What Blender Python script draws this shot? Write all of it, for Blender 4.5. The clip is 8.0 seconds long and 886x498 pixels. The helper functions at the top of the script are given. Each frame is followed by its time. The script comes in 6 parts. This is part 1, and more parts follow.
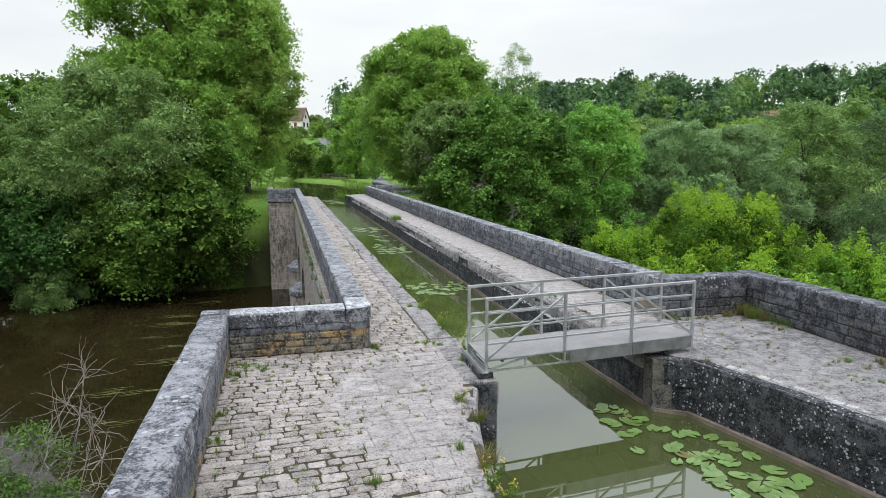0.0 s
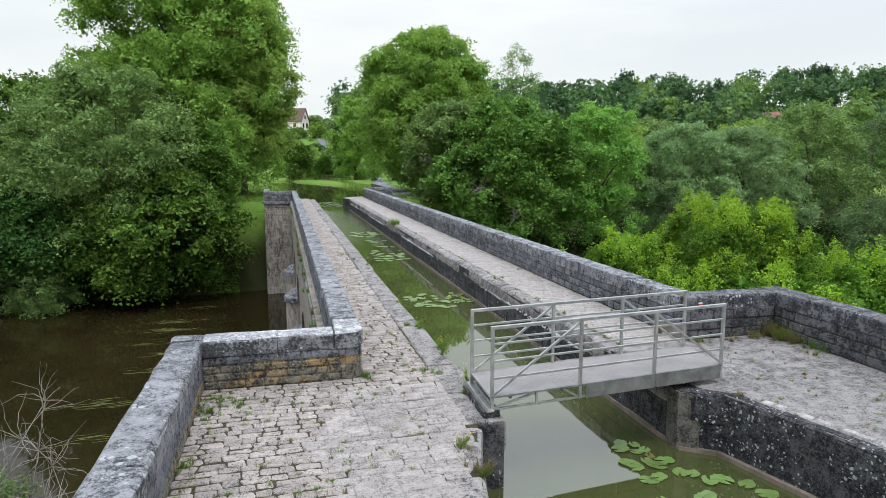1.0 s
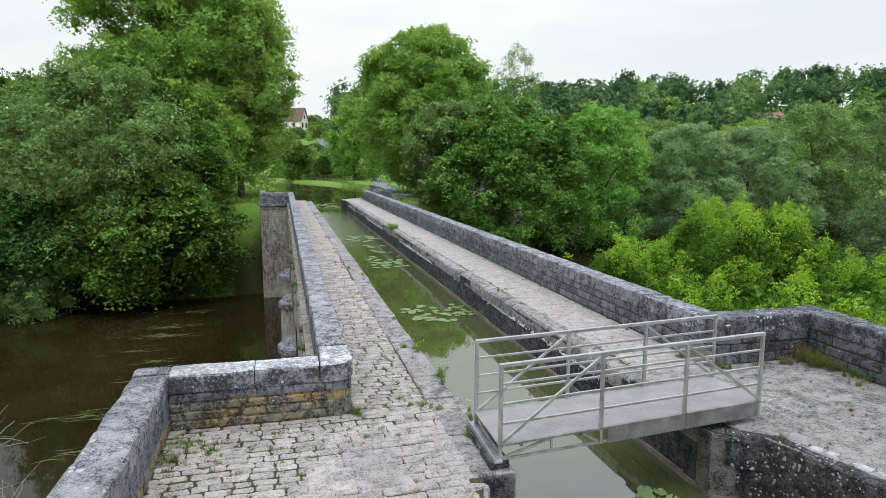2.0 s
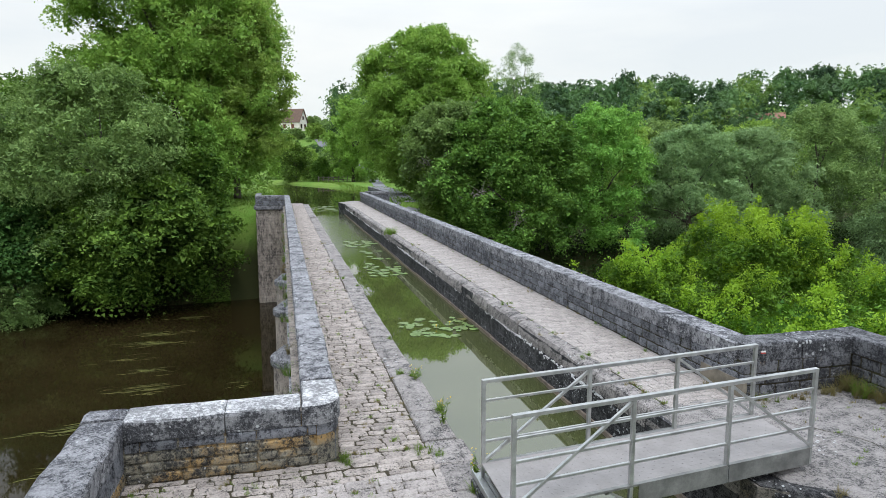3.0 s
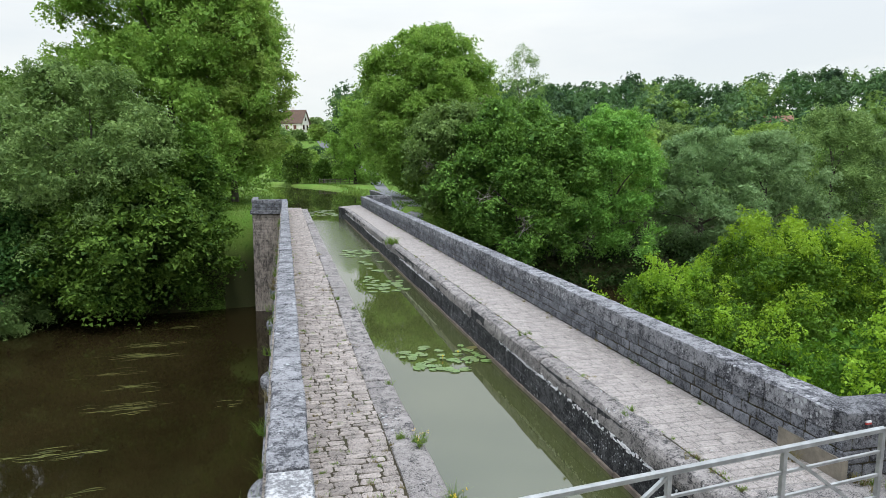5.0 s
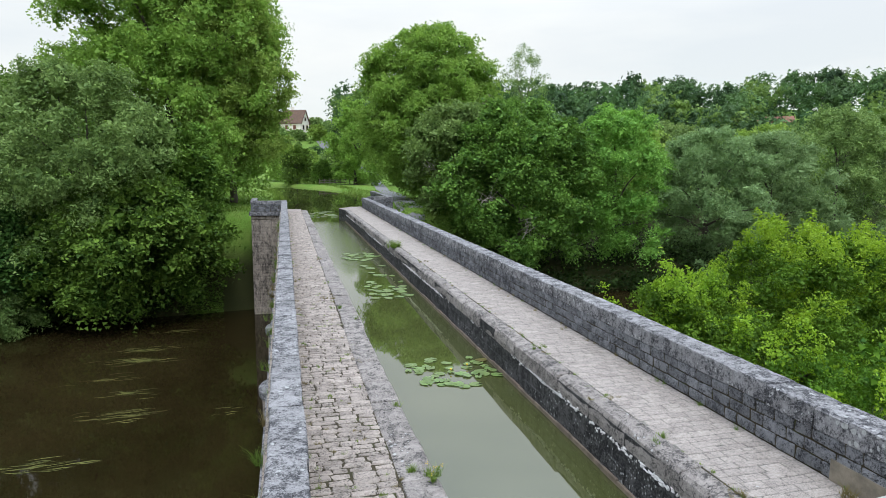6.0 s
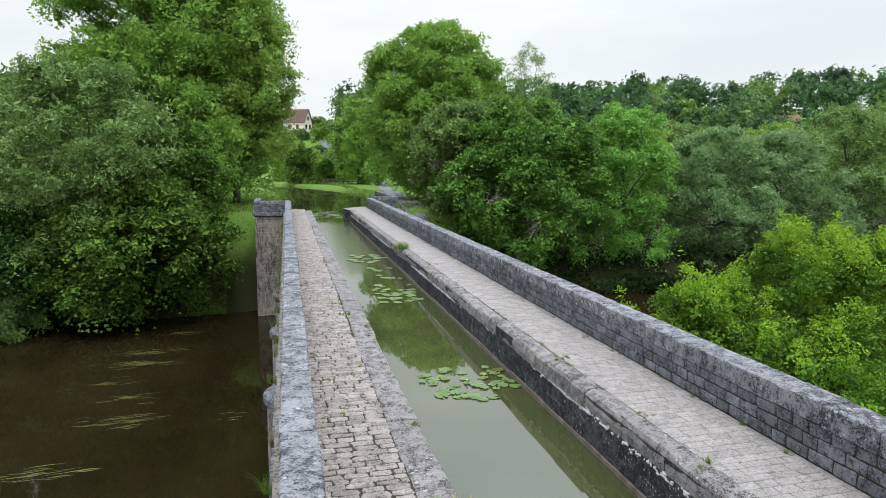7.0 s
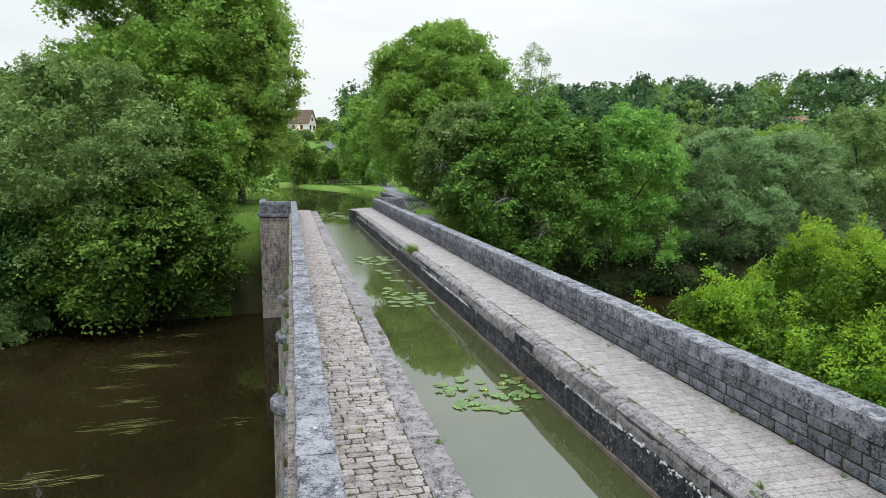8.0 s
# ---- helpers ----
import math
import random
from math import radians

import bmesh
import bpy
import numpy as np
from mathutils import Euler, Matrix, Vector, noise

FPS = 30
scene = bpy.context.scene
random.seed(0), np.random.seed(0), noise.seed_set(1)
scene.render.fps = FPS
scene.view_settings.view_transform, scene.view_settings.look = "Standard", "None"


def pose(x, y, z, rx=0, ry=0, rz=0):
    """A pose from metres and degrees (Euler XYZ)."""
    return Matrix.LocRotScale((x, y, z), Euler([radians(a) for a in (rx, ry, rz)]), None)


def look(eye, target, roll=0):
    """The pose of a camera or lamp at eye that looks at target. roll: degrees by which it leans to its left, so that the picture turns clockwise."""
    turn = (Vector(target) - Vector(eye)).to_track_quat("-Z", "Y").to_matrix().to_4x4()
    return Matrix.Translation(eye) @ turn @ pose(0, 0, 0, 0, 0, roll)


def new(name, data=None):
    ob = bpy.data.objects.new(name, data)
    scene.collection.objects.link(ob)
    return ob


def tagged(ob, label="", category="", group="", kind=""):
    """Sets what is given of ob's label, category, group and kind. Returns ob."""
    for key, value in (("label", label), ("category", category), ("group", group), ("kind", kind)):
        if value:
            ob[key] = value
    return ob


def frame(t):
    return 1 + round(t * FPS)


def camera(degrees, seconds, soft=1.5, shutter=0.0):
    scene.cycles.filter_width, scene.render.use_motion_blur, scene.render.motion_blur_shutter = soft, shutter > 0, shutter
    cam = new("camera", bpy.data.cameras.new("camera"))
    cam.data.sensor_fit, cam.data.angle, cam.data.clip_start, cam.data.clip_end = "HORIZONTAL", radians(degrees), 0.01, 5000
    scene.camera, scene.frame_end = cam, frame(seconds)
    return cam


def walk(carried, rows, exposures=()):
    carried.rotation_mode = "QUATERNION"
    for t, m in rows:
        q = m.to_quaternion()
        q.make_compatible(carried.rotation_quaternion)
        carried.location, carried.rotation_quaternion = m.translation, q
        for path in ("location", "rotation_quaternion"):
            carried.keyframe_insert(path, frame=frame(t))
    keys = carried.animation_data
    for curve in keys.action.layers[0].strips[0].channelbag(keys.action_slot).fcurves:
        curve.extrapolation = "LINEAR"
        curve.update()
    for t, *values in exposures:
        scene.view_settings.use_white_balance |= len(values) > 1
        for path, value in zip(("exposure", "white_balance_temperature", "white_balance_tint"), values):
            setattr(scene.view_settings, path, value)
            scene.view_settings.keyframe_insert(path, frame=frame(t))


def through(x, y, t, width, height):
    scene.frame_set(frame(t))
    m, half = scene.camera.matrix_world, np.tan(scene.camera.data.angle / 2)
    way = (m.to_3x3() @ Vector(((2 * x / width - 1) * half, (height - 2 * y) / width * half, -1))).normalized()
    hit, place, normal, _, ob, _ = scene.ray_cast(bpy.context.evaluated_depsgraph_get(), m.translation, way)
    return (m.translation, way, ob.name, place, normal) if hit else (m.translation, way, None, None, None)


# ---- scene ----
cam = camera(70.0, 8.0, soft=0.6)
PATH = [
    (0, (-0.265, -0.244, 3.704), (0.219, 1.676, 3.424), -0.1),
    (0.5, (-0.102, 0.397, 3.756), (0.382, 2.317, 3.478), -0.0),
    (1, (0.054, 1.037, 3.827), (0.539, 2.958, 3.549), 0.0),
    (1.5, (0.213, 1.676, 3.899), (0.698, 3.596, 3.62), 0.1),
    (3, (0.688, 3.653, 4.056), (1.175, 5.573, 3.78), -0.0),
    (3.5, (0.853, 4.296, 4.105), (1.335, 6.217, 3.83), 0.0),
    (4, (1.005, 4.96, 4.155), (1.486, 6.882, 3.88), 0.1),
    (4.5, (1.124, 5.543, 4.179), (1.603, 7.465, 3.907), 0.2),
    (6, (1.158, 7.048, 4.255), (1.639, 8.97, 3.985), 0.3),
    (6.5, (1.108, 7.507, 4.257), (1.589, 9.43, 3.986), 0.3),
    (7, (1.043, 7.929, 4.266), (1.517, 9.853, 3.994), 0.3),
    (7.5, (0.977, 8.31, 4.257), (1.443, 10.235, 3.986), 0.3),
    (8, (0.878, 8.703, 4.226), (1.342, 10.63, 3.957), 0.4),
]
walk(cam, [(t, look(eye, target, roll)) for t, eye, target, roll in PATH])

# ---- light ----
world = bpy.data.worlds.new("overcast_sky")
scene.world = world
world.use_nodes = True


def build_sky():
    n, l = world.node_tree.nodes, world.node_tree.links
    sky = n.new("ShaderNodeTexSky")
    sky.sky_type, sky.sun_disc = "NISHITA", False
    sky.sun_elevation, sky.sun_rotation = radians(70), radians(168)
    co = n.new("ShaderNodeTexCoord")
    mp = n.new("ShaderNodeMapping")
    mp.inputs["Scale"].default_value = (1, 1, 4.5)
    l.new(co.outputs["Generated"], mp.inputs["Vector"])
    noi = n.new("ShaderNodeTexNoise")
    noi.inputs["Scale"].default_value, noi.inputs["Detail"].default_value = 2.3, 6
    l.new(mp.outputs["Vector"], noi.inputs["Vector"])
    rng = n.new("ShaderNodeMapRange")
    rng.inputs["From Min"].default_value, rng.inputs["From Max"].default_value = 0.35, 0.68
    rng.inputs["To Min"].default_value, rng.inputs["To Max"].default_value = 0.74, 0.99
    l.new(noi.outputs["Fac"], rng.inputs["Value"])
    dim = n.new("ShaderNodeVectorMath")
    dim.operation = "SCALE"
    dim.inputs["Scale"].default_value = 0.13
    l.new(sky.outputs["Color"], dim.inputs[0])
    mixer = n.new("ShaderNodeMix")
    mixer.data_type = "RGBA"
    l.new(rng.outputs["Result"], mixer.inputs[0])
    l.new(dim.outputs["Vector"], mixer.inputs[6])
    mixer.inputs[7].default_value = (0.965, 0.995, 0.99, 1)
    sep = n.new("ShaderNodeSeparateXYZ")
    l.new(co.outputs["Generated"], sep.inputs[0])
    rise = n.new("ShaderNodeMapRange")
    rise.interpolation_type = "SMOOTHSTEP"
    rise.inputs["From Min"].default_value, rise.inputs["From Max"].default_value = 0.12, 1.0
    rise.inputs["To Min"].default_value, rise.inputs["To Max"].default_value = 1.0, 2.55
    l.new(sep.outputs["Z"], rise.inputs["Value"])
    lit = n.new("ShaderNodeVectorMath")
    lit.operation = "SCALE"
    high = n.new("ShaderNodeMix")
    high.data_type, high.blend_type = "RGBA", "MULTIPLY"
    up = n.new("ShaderNodeMapRange")
    up.inputs["From Min"].default_value, up.inputs["From Max"].default_value = 0.2, 0.7
    l.new(sep.outputs["Z"], up.inputs["Value"])
    l.new(up.outputs["Result"], high.inputs[0])
    l.new(mixer.outputs[2], high.inputs[6])
    high.inputs[7].default_value = (0.92, 0.99, 1.14, 1)
    l.new(high.outputs[2], lit.inputs[0])
    l.new(rise.outputs["Result"], lit.inputs["Scale"])
    l.new(lit.outputs["Vector"], n["Background"].inputs["Color"])
    n["Background"].inputs["Strength"].default_value = 1.0


build_sky()
sun = new("sun", bpy.data.lights.new("sun", "SUN"))
sun.data.energy, sun.data.angle, sun.data.color = 1.4, radians(16), (0.98, 0.985, 1.0)
sun.matrix_basis = look((0, 0, 0), (-math.sin(radians(168)) * math.cos(radians(70)), -math.cos(radians(168)) * math.cos(radians(70)), -math.sin(radians(70))))


# ---- small builders ----
def material(name):
    m = bpy.data.materials.new(name)
    m.use_nodes = True
    return m, m.node_tree.nodes, m.node_tree.links


def mesh_object(name, verts, faces, mat, smooth=False):
    me = bpy.data.meshes.new(name)
    me.from_pydata(verts, [], faces)
    me.validate()
    if smooth:
        me.polygons.foreach_set("use_smooth", [True] * len(me.polygons))
    if mat:
        me.materials.append(mat)
    return new(name, me)


def bm_object(name, bm, mat, smooth=False):
    me = bpy.data.meshes.new(name)
    bm.to_mesh(me)
    bm.free()
    if smooth:
        me.polygons.foreach_set("use_smooth", [True] * len(me.polygons))
    me.materials.append(mat)
    return new(name, me)


def under(ob, parent, label=""):
    ob.parent = parent
    if label:
        ob["label"] = label
    return ob


def part(name, bm, mat, parent, label="", smooth=False):
    return under(bm_object(name, bm, mat, smooth), parent, label)


def empty(name, place=(0, 0, 0), rz=0.0):
    ob = new(name)
    ob.empty_display_size = 0.3
    ob.matrix_basis = Matrix.Translation(place) @ Matrix.Rotation(rz, 4, "Z")
    return ob


def add_box(bm, lo, hi, bevel=0.0, m=None):
    c = [(a + b) / 2 for a, b in zip(lo, hi)]
    s = [b - a for a, b in zip(lo, hi)]
    mat = Matrix.Translation(c) @ Matrix.Diagonal((*s, 1))
    made = bmesh.ops.create_cube(bm, size=1.0, matrix=(m @ mat) if m else mat)
    if bevel:
        edges = list({e for v in made["verts"] for e in v.link_edges})
        bmesh.ops.bevel(bm, geom=edges, offset=bevel, segments=2, affect="EDGES", profile=0.7)


def add_bar(bm, a, b, w, h=None, bevel=0.0, up=(0, 0, 1)):
    """A rectangular bar from a to b, w wide and h high."""
    a, b = Vector(a), Vector(b)
    d = b - a
    z = d.normalized()
    x = Vector(up).cross(z)
    x = x.normalized() if x.length > 1e-4 else Vector((1, 0, 0))
    y = z.cross(x)
    rot = Matrix((x, y, z)).transposed().to_4x4()
    add_box(bm, (-w / 2, -(h or w) / 2, -d.length / 2), (w / 2, (h or w) / 2, d.length / 2), bevel,
            Matrix.Translation((a + b) / 2) @ rot)


def add_limb(bm, points, radii, sides=7):
    """A tapered, bending limb through the points."""
    rings = []
    for i, p in enumerate(points):
        p = Vector(p)
        d = Vector(points[min(i + 1, len(points) - 1)]) - Vector(points[max(i - 1, 0)])
        q = d.to_track_quat("Z", "Y")
        ring = [bm.verts.new(p + q @ Vector((math.cos(a) * radii[i], math.sin(a) * radii[i], 0)))
                for a in [2 * math.pi * k / sides for k in range(sides)]]
        rings.append(ring)
    for r0, r1 in zip(rings, rings[1:]):
        for k in range(sides):
            bm.faces.new((r0[k], r0[(k + 1) % sides], r1[(k + 1) % sides], r1[k]))
    bm.faces.new(rings[-1])


# ---- materials ----
def tex_noise(n, l, vec, scale, detail=5.0, rough=0.6, dist=0.0):
    t = n.new("ShaderNodeTexNoise")
    t.inputs["Scale"].default_value = scale
    t.inputs["Detail"].default_value = detail
    t.inputs["Roughness"].default_value = rough
    t.inputs["Distortion"].default_value = dist
    l.new(vec, t.inputs["Vector"])
    return t.outputs["Fac"]


def ramp(n, l, fac, lo, hi, a=0.0, b=1.0):
    r = n.new("ShaderNodeMapRange")
    r.interpolation_type = "SMOOTHSTEP"
    for key, v in (("From Min", lo), ("From Max", hi), ("To Min", a), ("To Max", b)):
        r.inputs[key].default_value = v
    l.new(fac, r.inputs["Value"])
    return r.outputs["Result"]


def maths(n, l, op, a, b=None):
    m = n.new("ShaderNodeMath")
    m.operation = op
    for i, v in enumerate((a, b)):
        if v is None:
            continue
        if isinstance(v, (int, float)):
            m.inputs[i].default_value = v
        else:
            l.new(v, m.inputs[i])
    return m.outputs[0]


def mix(n, l, fac, a, b, mode="MIX"):
    m = n.new("ShaderNodeMix")
    m.data_type, m.blend_type = "RGBA", mode
    for i, v in ((0, fac), (6, a), (7, b)):
        if isinstance(v, (int, float)):
            m.inputs[i].default_value = v
        elif isinstance(v, tuple):
            m.inputs[i].default_value = (*v, 1)
        else:
            l.new(v, m.inputs[i])
    return m.outputs[2]


def own_random(n, l):
    """A number of its own for each piece, whether it is an object or an island of a joined mesh."""
    info, geo = n.new("ShaderNodeObjectInfo"), n.new("ShaderNodeNewGeometry")
    return maths(n, l, "FRACT", maths(n, l, "ADD", info.outputs["Random"], geo.outputs["Random Per Island"]))


def stone(name, light, dark, black=0.5, white=0.5, ochre=0.0, moss=0.0, grain=1.0, vary=0.35, stretch=1.0, pits=0.5, top=0.0, spots=7.5, cap=0.41):
    """Weathered limestone: grain, dark crusts, white and ochre lichen, moss."""
    m, n, l = material(name)
    geo = n.new("ShaderNodeNewGeometry")
    p = round_p = geo.outputs["Position"]
    if stretch != 1.0:
        mp = n.new("ShaderNodeMapping")
        mp.inputs["Scale"].default_value = (1, 1, stretch)
        l.new(p, mp.inputs["Vector"])
        p = mp.outputs["Vector"]
    big = tex_noise(n, l, p, 0.55, 4)
    mid = tex_noise(n, l, p, 4.2, 8, 0.7, 0.3)
    fine = tex_noise(n, l, p, 19, 8, 0.75)
    grit = tex_noise(n, l, p, 85, 3, 0.7)
    rnd = own_random(n, l)
    col = mix(n, l, ramp(n, l, fine, 0.3, 0.72), tuple(c * 0.66 for c in light), tuple(min(c * 1.28, 1) for c in light))
    shade = maths(n, l, "ADD", maths(n, l, "MULTIPLY", rnd, vary), 1 - vary / 2)
    hsv = n.new("ShaderNodeHueSaturation")
    l.new(col, hsv.inputs["Color"])
    l.new(shade, hsv.inputs["Value"])
    col = hsv.outputs["Color"]
    if ochre:
        o = maths(n, l, "ADD", maths(n, l, "MULTIPLY", tex_noise(n, l, p, 1.7, 7, 0.7, 0.4), 0.8), maths(n, l, "MULTIPLY", rnd, 0.14))
        col = mix(n, l, ramp(n, l, o, 0.66 - 0.3 * ochre, 0.8 - 0.3 * ochre, 0, 0.85), col, (0.36, 0.22, 0.075))
    crust = maths(n, l, "ADD", maths(n, l, "MULTIPLY", mid, 0.38), maths(n, l, "MULTIPLY", fine, 0.62))
    crust = maths(n, l, "ADD", crust, maths(n, l, "MULTIPLY", big, 0.18))
    edge = 0.74 - 0.34 * black
    col = mix(n, l, ramp(n, l, crust, edge + 0.02, edge + 0.13, 0, 0.93), col, dark)
    if pits:
        for scale, inner, outer in ((34, 0.2, 0.34), (15, 0.13, 0.24)):
            v = n.new("ShaderNodeTexVoronoi")
            v.inputs["Scale"].default_value = scale
            l.new(p, v.inputs["Vector"])
            spot = maths(n, l, "MULTIPLY", ramp(n, l, v.outputs["Distance"], inner, outer, 1, 0), ramp(n, l, mid, 0.4, 0.56))
            col = mix(n, l, maths(n, l, "MULTIPLY", spot, pits), col, (0.022, 0.022, 0.022))
    for scale, lo in ((24, 0.55), (58, 0.54)):
        speck = tex_noise(n, l, p, scale, 4, 0.7)
        much = min(1.0, max(0.05, 1.9 * black - 0.5))
        col = mix(n, l, maths(n, l, "MULTIPLY", ramp(n, l, speck, lo, lo + 0.045), ramp(n, l, mid, 0.36, 0.58, 0.15 * much, much)), col, tuple(0.5 * c for c in dark))
        col = mix(n, l, ramp(n, l, speck, 0.41, 0.35, 0, 0.6 * much), col, tuple(min(1, 1.55 * c) for c in light))
    if white:
        v = n.new("ShaderNodeTexVoronoi")
        v.inputs["Scale"].default_value = spots
        v.inputs["Randomness"].default_value = 1
        warp = n.new("ShaderNodeMix")
        warp.data_type = "VECTOR"
        warp.inputs[0].default_value = 0.045
        tn = n.new("ShaderNodeTexNoise")
        tn.inputs["Scale"].default_value = 14
        l.new(round_p, tn.inputs["Vector"])
        l.new(round_p, warp.inputs[4])
        l.new(tn.outputs["Color"], warp.inputs[5])
        l.new(warp.outputs[1], v.inputs["Vector"])
        area = tex_noise(n, l, p, 0.9, 5, 0.6)
        cell = n.new("ShaderNodeSeparateColor")
        l.new(v.outputs["Color"], cell.inputs[0])
        size = maths(n, l, "MULTIPLY", ramp(n, l, area, 0.62 - 0.3 * white, 0.82 - 0.25 * white), ramp(n, l, cell.outputs[0], 0.4, 1.0, 0.0, 0.48))
        patch = ramp(n, l, maths(n, l, "SUBTRACT", size, v.outputs["Distance"]), -0.03, 0.05)
        patch = maths(n, l, "MULTIPLY", patch, ramp(n, l, fine, 0.3, 0.55, 0.35, 1))
        col = mix(n, l, maths(n, l, "MULTIPLY", patch, 0.7), col, (0.52, 0.53, 0.52))
    # upward faces are blended towards the pale cap colour, less on dark crust
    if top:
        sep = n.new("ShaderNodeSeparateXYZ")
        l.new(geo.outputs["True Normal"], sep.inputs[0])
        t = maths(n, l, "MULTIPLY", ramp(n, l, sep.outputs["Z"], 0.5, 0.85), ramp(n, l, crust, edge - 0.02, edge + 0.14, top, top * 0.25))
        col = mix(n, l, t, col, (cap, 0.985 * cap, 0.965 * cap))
    if moss:
        g = tex_noise(n, l, p, 2.4, 6, 0.7)
        col = mix(n, l, ramp(n, l, g, 0.72 - 0.25 * moss, 0.86 - 0.25 * moss, 0, 0.75), col, (0.055, 0.07, 0.018))
    b = n["Principled BSDF"]
    l.new(col, b.inputs["Base Color"])
    b.inputs["Roughness"].default_value = 0.93
    b.inputs["Specular IOR Level"].default_value = 0.25
    rel = maths(n, l, "ADD", maths(n, l, "MULTIPLY", mid, 1.2), maths(n, l, "ADD", maths(n, l, "MULTIPLY", fine, 0.7), maths(n, l, "MULTIPLY", grit, 0.22)))
    bump = n.new("ShaderNodeBump")
    bump.inputs["Strength"].default_value = 0.95 * grain
    bump.inputs["Distance"].default_value = 0.03
    l.new(rel, bump.inputs["Height"])
    l.new(bump.outputs["Normal"], b.inputs["Normal"])
    return m


def plain(name, colour, rough=0.7, metal=0.0, vary=0.25, scale=8.0, bump=0.3, spec=0.5):
    """A surface of one colour with stains at two scales."""
    m, n, l = material(name)
    p = n.new("ShaderNodeNewGeometry").outputs["Position"]
    a, c = tex_noise(n, l, p, scale, 6, 0.65), tex_noise(n, l, p, scale * 9, 4, 0.7)
    col = mix(n, l, ramp(n, l, a, 0.3, 0.7), tuple(v * (1 - vary) for v in colour), tuple(min(1, v * (1 + vary)) for v in colour))
    col = mix(n, l, ramp(n, l, c, 0.35, 0.75, 0, vary), col, tuple(v * 0.55 for v in colour))
    b = n["Principled BSDF"]
    l.new(col, b.inputs["Base Color"])
    b.inputs["Metallic"].default_value = metal
    b.inputs["Specular IOR Level"].default_value = spec
    l.new(ramp(n, l, a, 0.2, 0.8, rough * 0.8, min(1, rough * 1.2)), b.inputs["Roughness"])
    bn = n.new("ShaderNodeBump")
    bn.inputs["Strength"].default_value = bump
    bn.inputs["Distance"].default_value = 0.01
    l.new(c, bn.inputs["Height"])
    l.new(bn.outputs["Normal"], b.inputs["Normal"])
    return m


def water(name, deep, bright, ripple, scale, rough=0.02, ior=1.33, breeze=None):
    """Turbid water: a silty body under a rippled surface; breeze: a stretch of y where wind ruffles it, and how rough it is there."""
    m, n, l = material(name)
    p = n.new("ShaderNodeNewGeometry").outputs["Position"]
    col = mix(n, l, ramp(n, l, tex_noise(n, l, p, 0.12, 4, 0.6, 0.5), 0.3, 0.7), deep, bright)
    b = n["Principled BSDF"]
    l.new(col, b.inputs["Base Color"])
    b.inputs["Roughness"].default_value = rough
    b.inputs["IOR"].default_value = ior
    mp = n.new("ShaderNodeMapping")
    mp.inputs["Scale"].default_value = (0.6, 1.0, 1)
    l.new(p, mp.inputs["Vector"])
    h = maths(n, l, "ADD", tex_noise(n, l, mp.outputs["Vector"], scale, 3, 0.5), maths(n, l, "MULTIPLY", tex_noise(n, l, mp.outputs["Vector"], scale * 0.15, 2), 2.0))
    bn = n.new("ShaderNodeBump")
    bn.inputs["Strength"].default_value = ripple
    bn.inputs["Distance"].default_value = 0.02
    l.new(h, bn.inputs["Height"])
    l.new(bn.outputs["Normal"], b.inputs["Normal"])
    if breeze:
        y0, y1, much = breeze
        sep = n.new("ShaderNodeSeparateXYZ")
        l.new(p, sep.inputs[0])
        gust = maths(n, l, "MULTIPLY", ramp(n, l, sep.outputs["Y"], y0, y0 + 14), ramp(n, l, sep.outputs["Y"], y1, y1 - 8))
        l.new(ramp(n, l, gust, 0.0, 1.0, rough, much), b.inputs["Roughness"])
    return m


def leaf(name, dark, light, through=0.35, scale=0.5, spec=0.12, rough=0.6, fleck=0.85):
    """Leaves: each of its own shade, with paler and darker parts of the crown."""
    m, n, l = material(name)
    geo = n.new("ShaderNodeNewGeometry")
    rnd = geo.outputs["Random Per Island"]
    wide = tex_noise(n, l, geo.outputs["Position"], scale, 3, 0.6)
    f = maths(n, l, "ADD", maths(n, l, "MULTIPLY", maths(n, l, "POWER", rnd, 1.6), fleck), maths(n, l, "MULTIPLY", ramp(n, l, wide, 0.35, 0.65), 1.27 - fleck))
    col = mix(n, l, f, dark, light)
    info = n.new("ShaderNodeObjectInfo")
    hsv = n.new("ShaderNodeHueSaturation")
    l.new(col, hsv.inputs["Color"])
    l.new(maths(n, l, "ADD", maths(n, l, "MULTIPLY", info.outputs["Random"], 0.02), 0.495), hsv.inputs["Hue"])
    hsv.inputs["Saturation"].default_value = 0.95
    l.new(maths(n, l, "ADD", maths(n, l, "MULTIPLY", info.outputs["Random"], 0.25), 0.87), hsv.inputs["Value"])
    b, out = n["Principled BSDF"], n["Material Output"]
    l.new(hsv.outputs["Color"], b.inputs["Base Color"])
    b.inputs["Roughness"].default_value = rough
    b.inputs["Specular IOR Level"].default_value = spec
    tr = n.new("ShaderNodeBsdfTranslucent")
    l.new(mix(n, l, 0.6, hsv.outputs["Color"], tuple(min(1, c * 1.9) for c in light)), tr.inputs["Color"])
    mx = n.new("ShaderNodeMixShader")
    mx.inputs[0].default_value = through
    l.new(b.outputs[0], mx.inputs[1])
    l.new(tr.outputs[0], mx.inputs[2])
    l.new(mx.outputs[0], out.inputs["Surface"])
    return m


